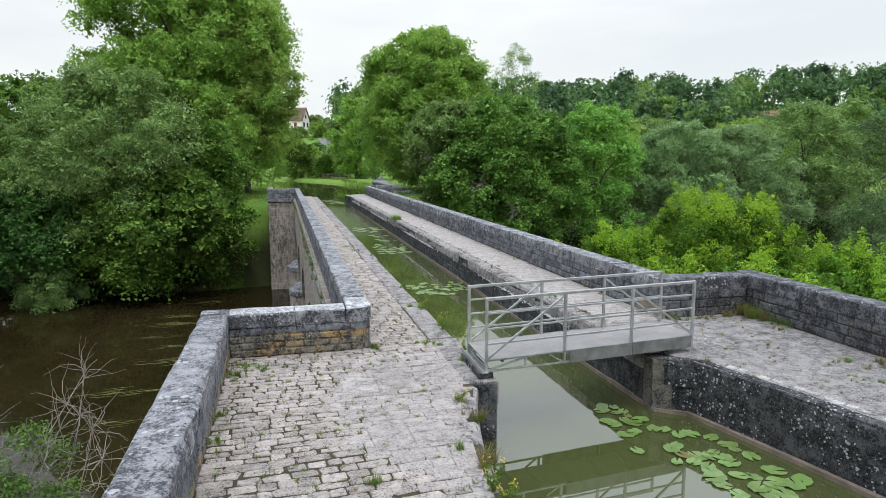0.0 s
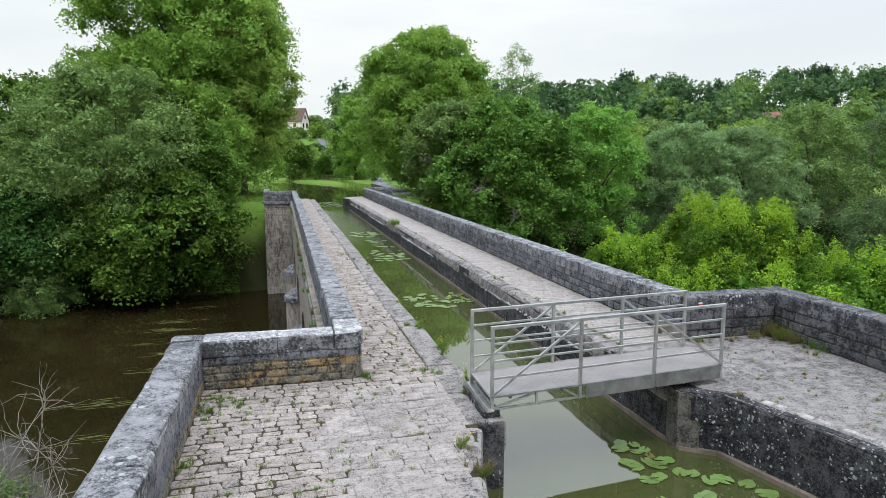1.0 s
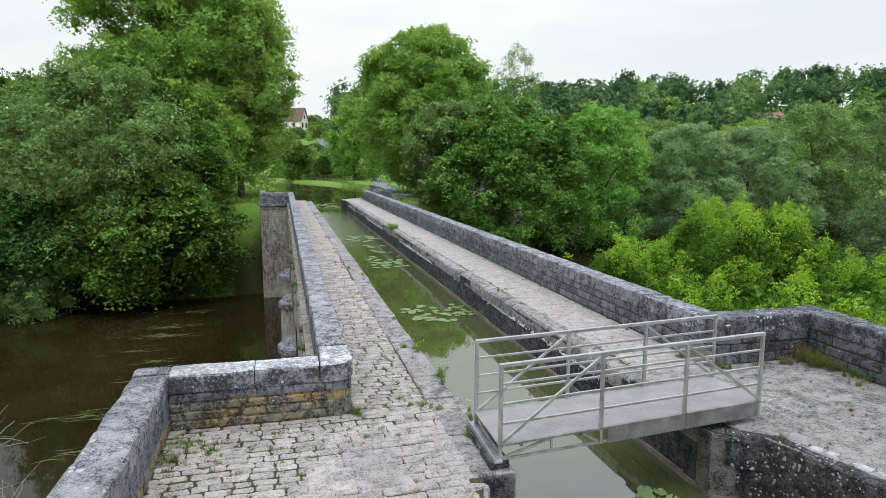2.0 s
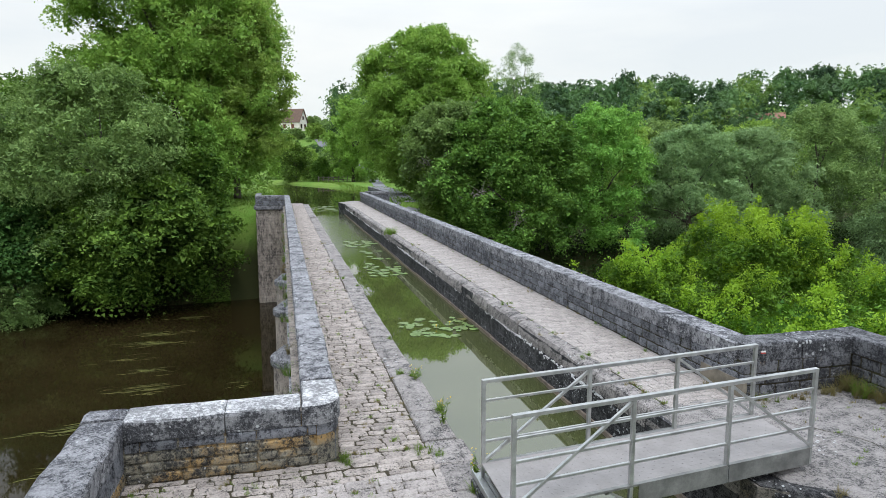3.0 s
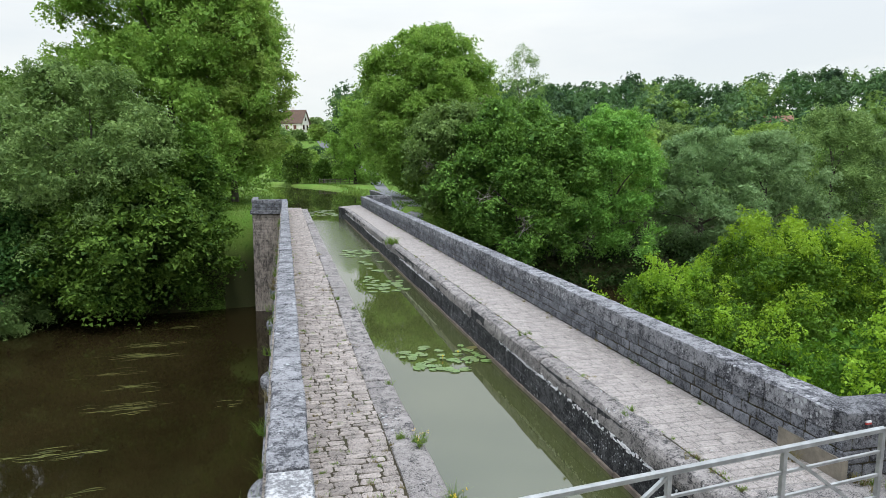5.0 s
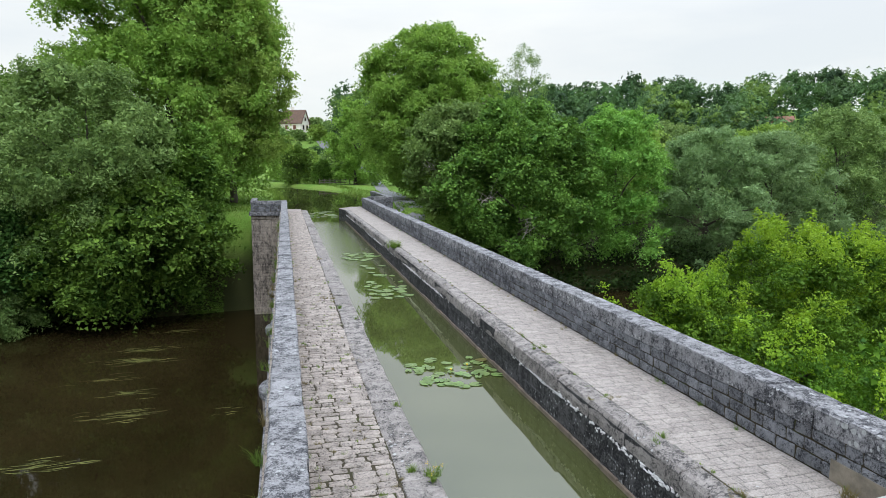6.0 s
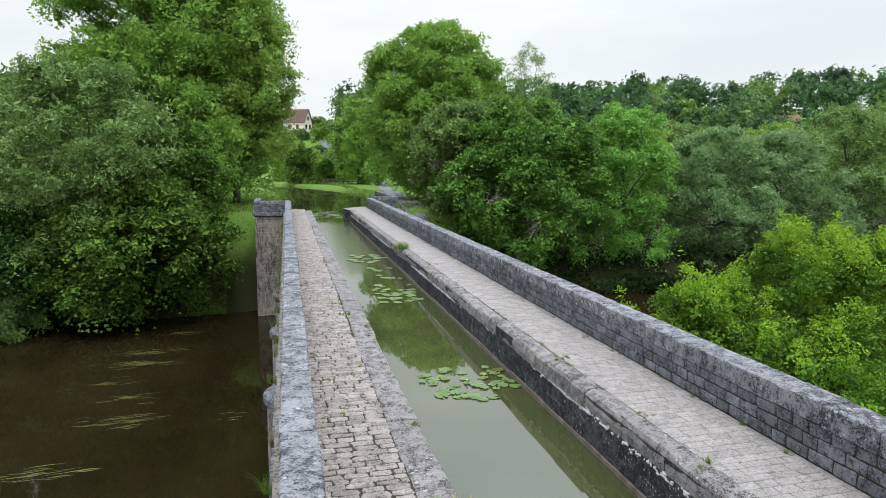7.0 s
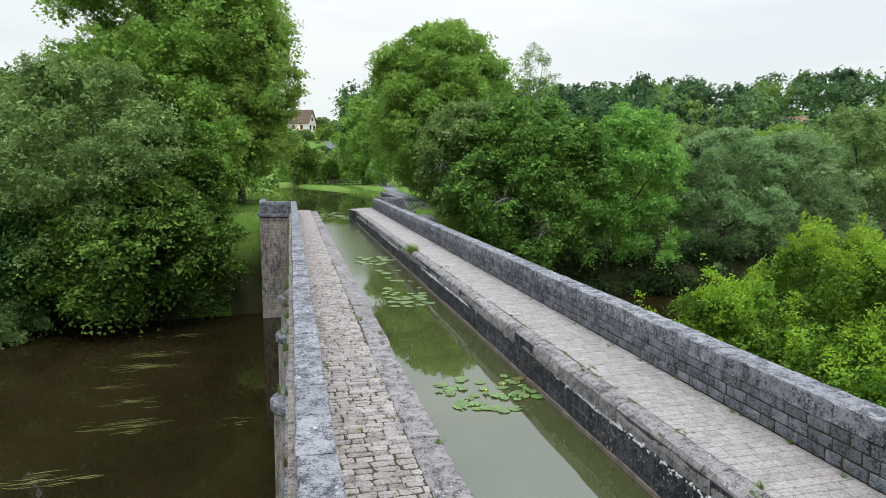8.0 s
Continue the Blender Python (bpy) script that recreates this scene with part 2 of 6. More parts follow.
def grass_ground():
    m, n, l = material("meadow")
    p = n.new("ShaderNodeNewGeometry").outputs["Position"]
    a, c, d = tex_noise(n, l, p, 0.06, 5), tex_noise(n, l, p, 0.6, 6, 0.7), tex_noise(n, l, p, 9, 5, 0.75)
    col = mix(n, l, ramp(n, l, a, 0.35, 0.65), (0.105, 0.215, 0.028), (0.16, 0.255, 0.045))
    col = mix(n, l, ramp(n, l, c, 0.4, 0.72, 0, 0.55), col, (0.17, 0.2, 0.055))
    col = mix(n, l, ramp(n, l, d, 0.4, 0.75, 0, 0.5), col, (0.04, 0.09, 0.01))
    sep = n.new("ShaderNodeSeparateXYZ")
    l.new(p, sep.inputs[0])
    low = ramp(n, l, maths(n, l, "ADD", sep.outputs["Z"], maths(n, l, "MULTIPLY", c, 2.5)), -4.6, -1.4, 0.92, 0)
    col = mix(n, l, low, col, (0.032, 0.03, 0.014))
    b = n["Principled BSDF"]
    l.new(col, b.inputs["Base Color"])
    b.inputs["Roughness"].default_value = 0.95
    b.inputs["Specular IOR Level"].default_value = 0.15
    bn = n.new("ShaderNodeBump")
    bn.inputs["Distance"].default_value = 0.15
    bn.inputs["Strength"].default_value = 0.8
    l.new(d, bn.inputs["Height"])
    l.new(bn.outputs["Normal"], b.inputs["Normal"])
    return m


SETT = stone("pale worn sett", (0.385, 0.335, 0.295), (0.088, 0.08, 0.07), black=0.48, white=0.25, moss=0.15, vary=0.36, pits=0.75, spots=22)
WORN = stone("smooth trodden sett", (0.385, 0.343, 0.312), (0.105, 0.097, 0.09), black=0.48, white=0.3, moss=0.05, vary=0.2, pits=0.6, spots=18)
FLAG = stone("pale paving slab", (0.385, 0.343, 0.31), (0.145, 0.135, 0.125), black=0.42, white=0.2, vary=0.22, pits=0.5, spots=16)
FLAG_JOINT = stone("dusty joint", (0.19, 0.18, 0.16), (0.085, 0.08, 0.07), black=0.4, white=0.0, moss=0.2)
JOINT = stone("mossy joint soil", (0.055, 0.045, 0.026), (0.02, 0.019, 0.012), black=0.4, white=0.0, moss=0.75)
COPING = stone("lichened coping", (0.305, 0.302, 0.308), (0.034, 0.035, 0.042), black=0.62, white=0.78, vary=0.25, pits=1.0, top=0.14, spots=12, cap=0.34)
PALE_COPING = stone("white topped coping", (0.3, 0.3, 0.302), (0.035, 0.036, 0.04), black=0.68, white=0.75, vary=0.2, top=0.95, spots=14, cap=0.62)
WALL = stone("blackened wall block", (0.2, 0.204, 0.216), (0.026, 0.027, 0.033), black=0.57, white=0.42, ochre=0.12, vary=0.5, pits=0.9, spots=30)
OCHRE = stone("ochre wall block", (0.25, 0.228, 0.175), (0.03, 0.031, 0.032), black=0.6, white=0.5, ochre=0.74, vary=0.3, pits=0.9, spots=20)
KERB = stone("grey canal kerb", (0.325, 0.295, 0.272), (0.05, 0.048, 0.048), black=0.56, white=0.5, moss=0.1, vary=0.25, pits=1.0, spots=15)
BASIN = stone("black canal wall", (0.115, 0.113, 0.111), (0.011, 0.011, 0.0125), black=0.68, white=0.92, vary=0.3, pits=0.8, spots=20)
SLABWORK = stone("worn grey platform", (0.3, 0.275, 0.255), (0.07, 0.067, 0.065), black=0.55, white=0.45, moss=0.08, vary=0.0, pits=0.95, spots=18)
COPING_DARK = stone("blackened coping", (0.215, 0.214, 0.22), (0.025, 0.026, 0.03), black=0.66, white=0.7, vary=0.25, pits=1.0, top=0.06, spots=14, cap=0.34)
WALL_DARK = stone("black crusted wall block", (0.155, 0.155, 0.16), (0.02, 0.02, 0.024), black=0.62, white=0.45, ochre=0.3, vary=0.5, pits=0.9, spots=24)
EDGE = stone("pale edge stone", (0.41, 0.385, 0.36), (0.16, 0.15, 0.14), black=0.36, white=0.3, vary=0.3)
PIER = stone("stained concrete", (0.2, 0.18, 0.15), (0.03, 0.029, 0.028), black=0.58, white=0.3, ochre=0.35)
MASS = stone("streaked masonry", (0.4, 0.345, 0.29), (0.045, 0.042, 0.04), black=0.54, white=0.12, vary=0.22, stretch=0.35)
LIME = plain("white lime crust", (0.55, 0.545, 0.53), 0.9, vary=0.15)
RUSTLIP = plain("brown waterline crust", (0.175, 0.135, 0.1), 0.85, vary=0.45, scale=3)
STEEL = plain("galvanised steel", (0.44, 0.445, 0.43), 0.45, 0.8, 0.2, 6, 0.1)
PLATE = plain("dull steel fascia", (0.21, 0.21, 0.195), 0.6, 0.5, 0.35, 4, 0.15)
DECK = plain("dusty chequer plate", (0.27, 0.25, 0.235), 0.7, 0.25, 0.16, 3, 0.2)
BLAZE_RED = plain("red blaze paint", (0.5, 0.05, 0.04), 0.6)
BLAZE_WHITE = plain("white blaze paint", (0.75, 0.74, 0.72), 0.6)
RENDER = plain("tawny lime render", (0.2, 0.172, 0.13), 0.92, vary=0.3, scale=4, bump=0.5)
CANAL = water("green canal water", (0.052, 0.06, 0.019), (0.062, 0.07, 0.023), 0.015, 2.2, ior=2.05, breeze=(31, 68, 0.17))
RIVER = water("brown river water", (0.0125, 0.009, 0.0033), (0.0205, 0.015, 0.0056), 0.06, 1.6, 0.03, 1.24)
BARK = plain("bark", (0.075, 0.062, 0.047), 0.95, vary=0.4, scale=3, bump=0.9)
PALE_BARK = plain("pale dead wood", (0.24, 0.215, 0.18), 0.9, vary=0.3, scale=4, bump=0.6)
L_PLANE = leaf("plane leaves", (0.075, 0.155, 0.018), (0.285, 0.425, 0.07), 0.3)
L_ASH = leaf("ash leaves", (0.052, 0.105, 0.023), (0.235, 0.345, 0.09), 0.2)
L_LIGHT = leaf("light ash leaves", (0.055, 0.14, 0.018), (0.26, 0.45, 0.07), 0.24)
L_DARK = leaf("dark leaves", (0.026, 0.07, 0.008), (0.165, 0.285, 0.036), 0.14)
L_MID = leaf("fresh green leaves", (0.015, 0.052, 0.004), (0.15, 0.265, 0.028), 0.1)
# leaf colour lowered to stand for the deep shade under the bank trees
L_SHADE = leaf("shade-dark undergrowth leaves", (0.008, 0.02, 0.003), (0.032, 0.06, 0.009), 0.1)
L_WILLOW = leaf("willow leaves", (0.075, 0.14, 0.048), (0.245, 0.365, 0.14), 0.32)
L_SAGE = leaf("sage grey leaves", (0.045, 0.08, 0.026), (0.13, 0.2, 0.065), 0.2)
L_DEEP = leaf("deep green leaves", (0.012, 0.04, 0.006), (0.065, 0.13, 0.02), 0.1)
L_FAR_DARK = leaf("dark woodland leaves", (0.022, 0.056, 0.026), (0.092, 0.165, 0.06), 0.15, 0.07, fleck=0.35)
L_FAR_LIGHT = leaf("light woodland leaves", (0.06, 0.125, 0.025), (0.2, 0.31, 0.07), 0.25, 0.07, fleck=0.35)
# young leaves pale, crown dark: their contrast also paints light fading into the canopy
L_BRIGHT = leaf("young maple leaves", (0.09, 0.19, 0.007), (0.3, 0.455, 0.023), 0.32, 0.9)
L_MAPLE_SHADED = leaf("maple leaves", (0.02, 0.066, 0.004), (0.135, 0.25, 0.014), 0.2, 0.9)
L_PALE = leaf("pale plane leaves", (0.095, 0.172, 0.028), (0.35, 0.49, 0.095), 0.3)
L_FAR = leaf("woodland leaves", (0.03, 0.075, 0.028), (0.12, 0.205, 0.065), 0.2, 0.07, fleck=0.35)
L_CEDAR = leaf("conifer needles", (0.03, 0.065, 0.032), (0.075, 0.13, 0.06), 0.1)
GRASSY = leaf("grass blades", (0.05, 0.1, 0.012), (0.16, 0.23, 0.035), 0.4, 1.5)
DRY = leaf("dry grass", (0.12, 0.1, 0.035), (0.22, 0.18, 0.075), 0.3, 1.5)
REED = leaf("river weed", (0.035, 0.04, 0.008), (0.13, 0.13, 0.03), 0.1, 1.5)
PAD = leaf("lily pad", (0.055, 0.105, 0.02), (0.15, 0.23, 0.05), 0.12, 3.0, 0.6, 0.38)
PAD_OLD = leaf("yellowed lily pad", (0.1, 0.08, 0.025), (0.16, 0.14, 0.045), 0.1, 3.0)
PETAL = plain("yellow petal", (0.7, 0.5, 0.03), 0.5)
MEADOW = grass_ground()
ASPHALT = plain("grey road", (0.16, 0.16, 0.165), 0.9, vary=0.15, scale=1)
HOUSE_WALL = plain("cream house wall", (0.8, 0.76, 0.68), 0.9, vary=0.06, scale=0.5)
ROOF_BROWN = plain("brown roof tiles", (0.14, 0.085, 0.06), 0.85, vary=0.3, scale=2)
ROOF_RED = plain("red roof tiles", (0.27, 0.125, 0.09), 0.85, vary=0.25, scale=1)
GLASS_DARK = plain("dark window pane", (0.03, 0.03, 0.035), 0.15, vary=0.1)
SHUTTER = plain("brown shutter", (0.16, 0.06, 0.035), 0.7)
FENCEWOOD = plain("weathered fence wood", (0.17, 0.15, 0.12), 0.9, vary=0.3, scale=5)


# ---- the lie of the land ----
CANAL_Z, RIVER_Z = -1.05, -9.2


def smooth(a, b, v):
    t = np.clip((v - a) / (b - a), 0, 1)
    return t * t * (3 - 2 * t)


def ground_z(x, y):
    """Height of the ground: river valley, canal banks, far slopes."""
    x, y = np.asarray(x, float), np.asarray(y, float)
    base = -6.6 + smooth(84, 135, y) * 5.6
    hill = smooth(150, 330, y) * 20 + smooth(330, 700, y) * 10
    ridge = smooth(50, 190, x) * smooth(130, 290, y + 0.35 * x) * 16
    z = base + hill + ridge
    bank = np.where(y > 40, -0.55 - smooth(13, 30, np.abs(x - 5)) * 8, -0.6 - smooth(6.2, 13, np.abs(x - 5)) * 9)
    z = np.maximum(z, np.maximum(bank, -6.6) * (np.abs(x - 5) < 40) + -6.6 * (np.abs(x - 5) >= 40))
    centre = 6.5 - smooth(110, 230, y) * 42
    far = np.where(y > 40, smooth(7.6, 4.6, np.abs(x - centre)) * smooth(64.5, 67, y) * smooth(260, 215, y), 0)
    near = np.where(y <= 40, smooth(6.8, 4.2, np.abs(x - 5)), 0)
    z = z - (far + near) * (z + 2.4) * ((far + near) > 0)
    lo = 10.5 + smooth(9, 16, x) * 19 + smooth(40, 90, x) * 12
    hi = 66.5 + 2.0 * np.sin(x * 0.09)
    cut = smooth(lo - 4, lo + 1.5, y) * smooth(hi + 5, hi - 1.5, y)
    wob = 0.5 * np.sin(x * 0.31 + y * 0.17) * np.sin(y * 0.23 - x * 0.11)
    z = z + wob * 0.5 * smooth(12, 30, np.abs(x - 5))
    return z * (1 - cut) + cut * -11.5


def build_ground():
    def axis(lo, hi, near_lo, near_hi, step):
        mid = np.arange(near_lo, near_hi, step)
        out = [mid]
        v, s = near_lo, step
        left = []
        while v > lo:
            s *= 1.12
            v -= s
            left.append(v)
        v, s = mid[-1], step
        right = []
        while v < hi:
            s *= 1.12
            v += s
            right.append(v)
        return np.concatenate([left[::-1], mid, right])
    xs, ys = axis(-1500, 1500, -42, 62, 1.0), axis(-300, 3000, -4, 160, 1.0)
    gx, gy = np.meshgrid(xs, ys)
    gz = ground_z(gx, gy)
    verts = np.stack([gx, gy, gz], -1).reshape(-1, 3)
    w = len(xs)
    i = (np.arange(len(ys) - 1)[:, None] * w + np.arange(w - 1)[None]).ravel()
    faces = np.stack([i, i + 1, i + w + 1, i + w], -1)
    ob = mesh_object("ground", verts.tolist(), faces.tolist(), MEADOW, True)
    tagged(ob, "grassy valley floor with green banks and slopes", "ground", kind="structure")


def flat_sheet(name, outline, z, mat):
    return mesh_object(name, [(x, y, z) for x, y in outline], [list(range(len(outline)))], mat)


build_ground()
tagged(flat_sheet("river", [(-400, 5), (400, 5), (400, 74), (-400, 74)], RIVER_Z, RIVER),
       "dark brown slow river with faint reflections", "water", kind="structure")
left_side = [(0.9, -60), (1.2, -10), (2.0, 4), (2.1, 6), (2.3, 7.3), (2.5, 8.5), (2.8, 9.4), (3.02, 9.6), (3.02, 64.6), (1.4, 66), (0.7, 100)]
bend_left = [(-1.0, 130), (-9, 160), (-22, 190), (-36, 225)]
bend_right = [(-24, 240), (-10, 205), (4, 165), (11.5, 135), (13.2, 110)]
right_side = [(12.6, 75), (10.5, 66), (6.47, 64.6), (6.47, 9.9), (7.0, 9.6), (7.22, 8.72), (7.46, 7.7), (7.75, 6.3), (8.4, 3), (9.3, -10), (9.6, -60)]
tagged(flat_sheet("canal", left_side + bend_left + bend_right + right_side, CANAL_Z, CANAL),
       "still murky green canal water reflecting the sky", "water", kind="structure")


# ---- masonry builders ----
def block_template(rng, size, depth, chamfer=0.02, jitter=0.012, corner=0.022):
    """One dressed stone seen from its face: an uneven outline, a worn edge and a slightly domed face."""
    L, H = size
    a, b = L / 2, H / 2
    k = min(4.5 * corner * H, corner)
    ring = [(-a + k, -b), (a - k, -b), (a, -b + k), (a, b - k), (a - k, b), (-a + k, b), (-a, b - k), (-a, -b + k)]
    ring = [(x + rng.uniform(-jitter, jitter), y + rng.uniform(-jitter, jitter)) for x, y in ring]
    verts = [(x, y, -depth) for x, y in ring] + [(x, y, -chamfer) for x, y in ring]
    verts += [(x * (1 - 2 * chamfer / L), y * (1 - 2 * chamfer / H), rng.uniform(-0.3, 0.3) * chamfer) for x, y in ring]
    faces = [(r + i, r + (i + 1) % 8, r + 8 + (i + 1) % 8, r + 8 + i) for r in (0, 8) for i in range(8)]
    verts.append((0, 0, 0.3 * chamfer))
    faces += [(16 + i, 16 + (i + 1) % 8, 24) for i in range(8)]
    return np.array(verts), faces


def coping_template(rng, length, width, height, round_edge=0.05, jitter=0.008, one_side=False):
    """A long stone with rounded upper edges; x along it, y across, z up from its bed."""
    w, h, r = width / 2, height, round_edge
    prof = [(-w, 0), (-w, h - r), (-w + 0.3 * r, h - 0.3 * r), (-w + r, h), (w - r, h), (w - 0.3 * r, h - 0.3 * r), (w, h - r), (w, 0)]
    if one_side:
        prof = [(-w, 0), (-w, h * 0.35), (-w + 0.12 * r, h - 0.6 * r), (-w + 0.4 * r, h - 0.2 * r), (-w + r, h), (w - 0.01, h), (w, h - 0.01), (w, 0)]
    n = len(prof)
    xs = [-length / 2, -length / 2 + 0.02, -length / 6, length / 6, length / 2 - 0.02, length / 2]
    verts = []
    for i, x in enumerate(xs):
        f = 0.965 if i in (0, 5) else 1.0
        for y, z in prof:
            verts.append((x + rng.uniform(-jitter, jitter) * 0.5, y * f + rng.uniform(-jitter, jitter), z * f + rng.uniform(-jitter, jitter) * (z > 0)))
    faces = [(i * n + k, i * n + k + 1, (i + 1) * n + k + 1, (i + 1) * n + k) for i in range(5) for k in range(n - 1)]
    faces += [tuple(range(n - 1, -1, -1)), tuple(5 * n + k for k in range(n))]
    return np.array(verts), [f[::-1] for f in faces]


def templates(maker, count, seed, *args, **kw):
    rng = random.Random(seed)
    return [maker(rng, *args, **kw) for _ in range(count)]


def lay(parent, name, kinds, pieces, mat, limit=300, near=(1.0, 9.0)):
    """Sets pieces (template, pose): the nearest to a spot of the plan as objects, the rest joined."""
    pieces = sorted(pieces, key=lambda q: (q[1].translation.x - near[0]) ** 2 + (q[1].translation.y - near[1]) ** 2)
    meshes = []
    for v, f in kinds:
        me = bpy.data.meshes.new(name)
        me.from_pydata(v.tolist(), [], f)
        me.materials.append(mat)
        meshes.append(me)
    for k, m in pieces[:limit]:
        ob = new(name, meshes[k])
        ob.matrix_basis = m
        ob.parent = parent
    rest = pieces[limit:]
    if rest:
        verts, faces, base = [], [], 0
        for k, m in rest:
            v, f = kinds[k]
            a = np.array(m)
            verts.append(v @ a[:3, :3].T + a[:3, 3])
            faces += [[i + base for i in q] for q in f]
            base += len(v)
        ob = mesh_object(name + "_rest", np.concatenate(verts).tolist(), faces, mat)
        ob.parent = parent
        tagged(ob, kind="stuff")


def basis(origin, u, v):
    u, v = Vector(u).normalized(), Vector(v).normalized()
    w = u.cross(v)
    return Matrix.Translation(origin) @ Matrix((u, v, w)).transposed().to_4x4()


def courses(length, heights, mean, seed, gap=0.016, spread=0.35):
    """Rows of stones (u, v, width, height) filling a face from below."""
    rng, out, v = random.Random(seed), [], 0.0
    for h in heights:
        u = -rng.uniform(0, mean * 0.6)
        while u < length:
            w = mean * rng.uniform(1 - spread, 1 + spread)
            a, b = max(u, 0), min(u + w, length)
            if b - a > 0.08:
                out.append(((a + b) / 2, v + h / 2, b - a - gap, h - gap))
            u += w
        v += h
    return out


def face_blocks(parent, origin, u, v, length, heights, mean, seed, mat, limit=300, near=(1, 9), depth=0.12, proud=0.0, name="block", uneven=1.0):
    h0 = sum(heights) / len(heights)
    kinds = templates(block_template, 7, seed, (mean, h0), depth, 0.018, 0.012)
    f = basis(origin, u, v)
    rng = random.Random(seed + 1)
    pieces = [(rng.randrange(7), f @ Matrix.Translation((x, y, proud + uneven * rng.uniform(-0.008, 0.01))) @ Matrix.Diagonal((w / mean, h / h0, 1, 1)))
              for x, y, w, h in courses(length, heights, mean, seed)]
    lay(parent, name, kinds, pieces, mat, limit, near)


def coping_run(parent, start, end, width, height, z, mean, seed, mat, round_edge=0.05, one_side=False, limit=300, near=(1, 9), name="coping_stone", rise=0.012, worn=0.009):
    """A line of coping stones from start to end."""
    rng = random.Random(seed)
    kinds = templates(coping_template, 6, seed, mean, width, height, round_edge, worn, one_side)
    a, b = Vector((*start, z)), Vector((*end, z))
    d = (b - a).normalized()
    f = basis(a, d, Vector((0, 0, 1)).cross(d))
    total, u, pieces = (b - a).length, 0.0, []
    while u < total - 0.05:
        w = min(mean * rng.uniform(0.72, 1.3), total - u)
        if total - u - w < 0.3:
            w = total - u
        pieces.append((rng.randrange(6), f @ Matrix.Translation((u + w / 2, rng.uniform(-1, 1) * rise, rng.uniform(-0.4, 1) * rise))
                       @ Matrix.Rotation(rng.uniform(-0.006, 0.006), 4, "Z") @ Matrix.Diagonal(((w - 0.012) / mean, 1, 1, 1))))
        u += w
    lay(parent, name, kinds, pieces, mat, limit, near)


def prism(name, outline, z0, z1, mat, parent=None):
    n = len(outline)
    verts = [(x, y, z0) for x, y in outline] + [(x, y, z1) for x, y in outline]
    faces = [list(range(n))[::-1], list(range(n, 2 * n))] + [[i, (i + 1) % n, n + (i + 1) % n, n + i] for i in range(n)]
    ob = mesh_object(name, verts, faces, mat)
    return under(ob, parent) if parent else ob


def box(name, lo, hi, mat, parent=None, bevel=0.0):
    bm = bmesh.new()
    add_box(bm, lo, hi, bevel)
    ob = bm_object(name, bm, mat)
    return under(ob, parent) if parent else ob


# ---- the aqueduct: body, piers, abutments ----
Y0, Y1, YR = 12.3, 64.5, 67.3
PIERS = (23.6, 33.5, 43.4, 53.3)


def arch_soffit(y):
    """Underside of the arches along the aqueduct."""
    edges = [13.7] + [v for p in PIERS for v in (p - 1.15, p + 1.15)] + [63.2]
    for a, b in zip(edges[::2], edges[1::2]):
        if a < y < b:
            t = (2 * y - a - b) / (b - a)
            return -6.0 + 3.2 * math.sqrt(max(0.0, 1 - t * t))
    return -6.0


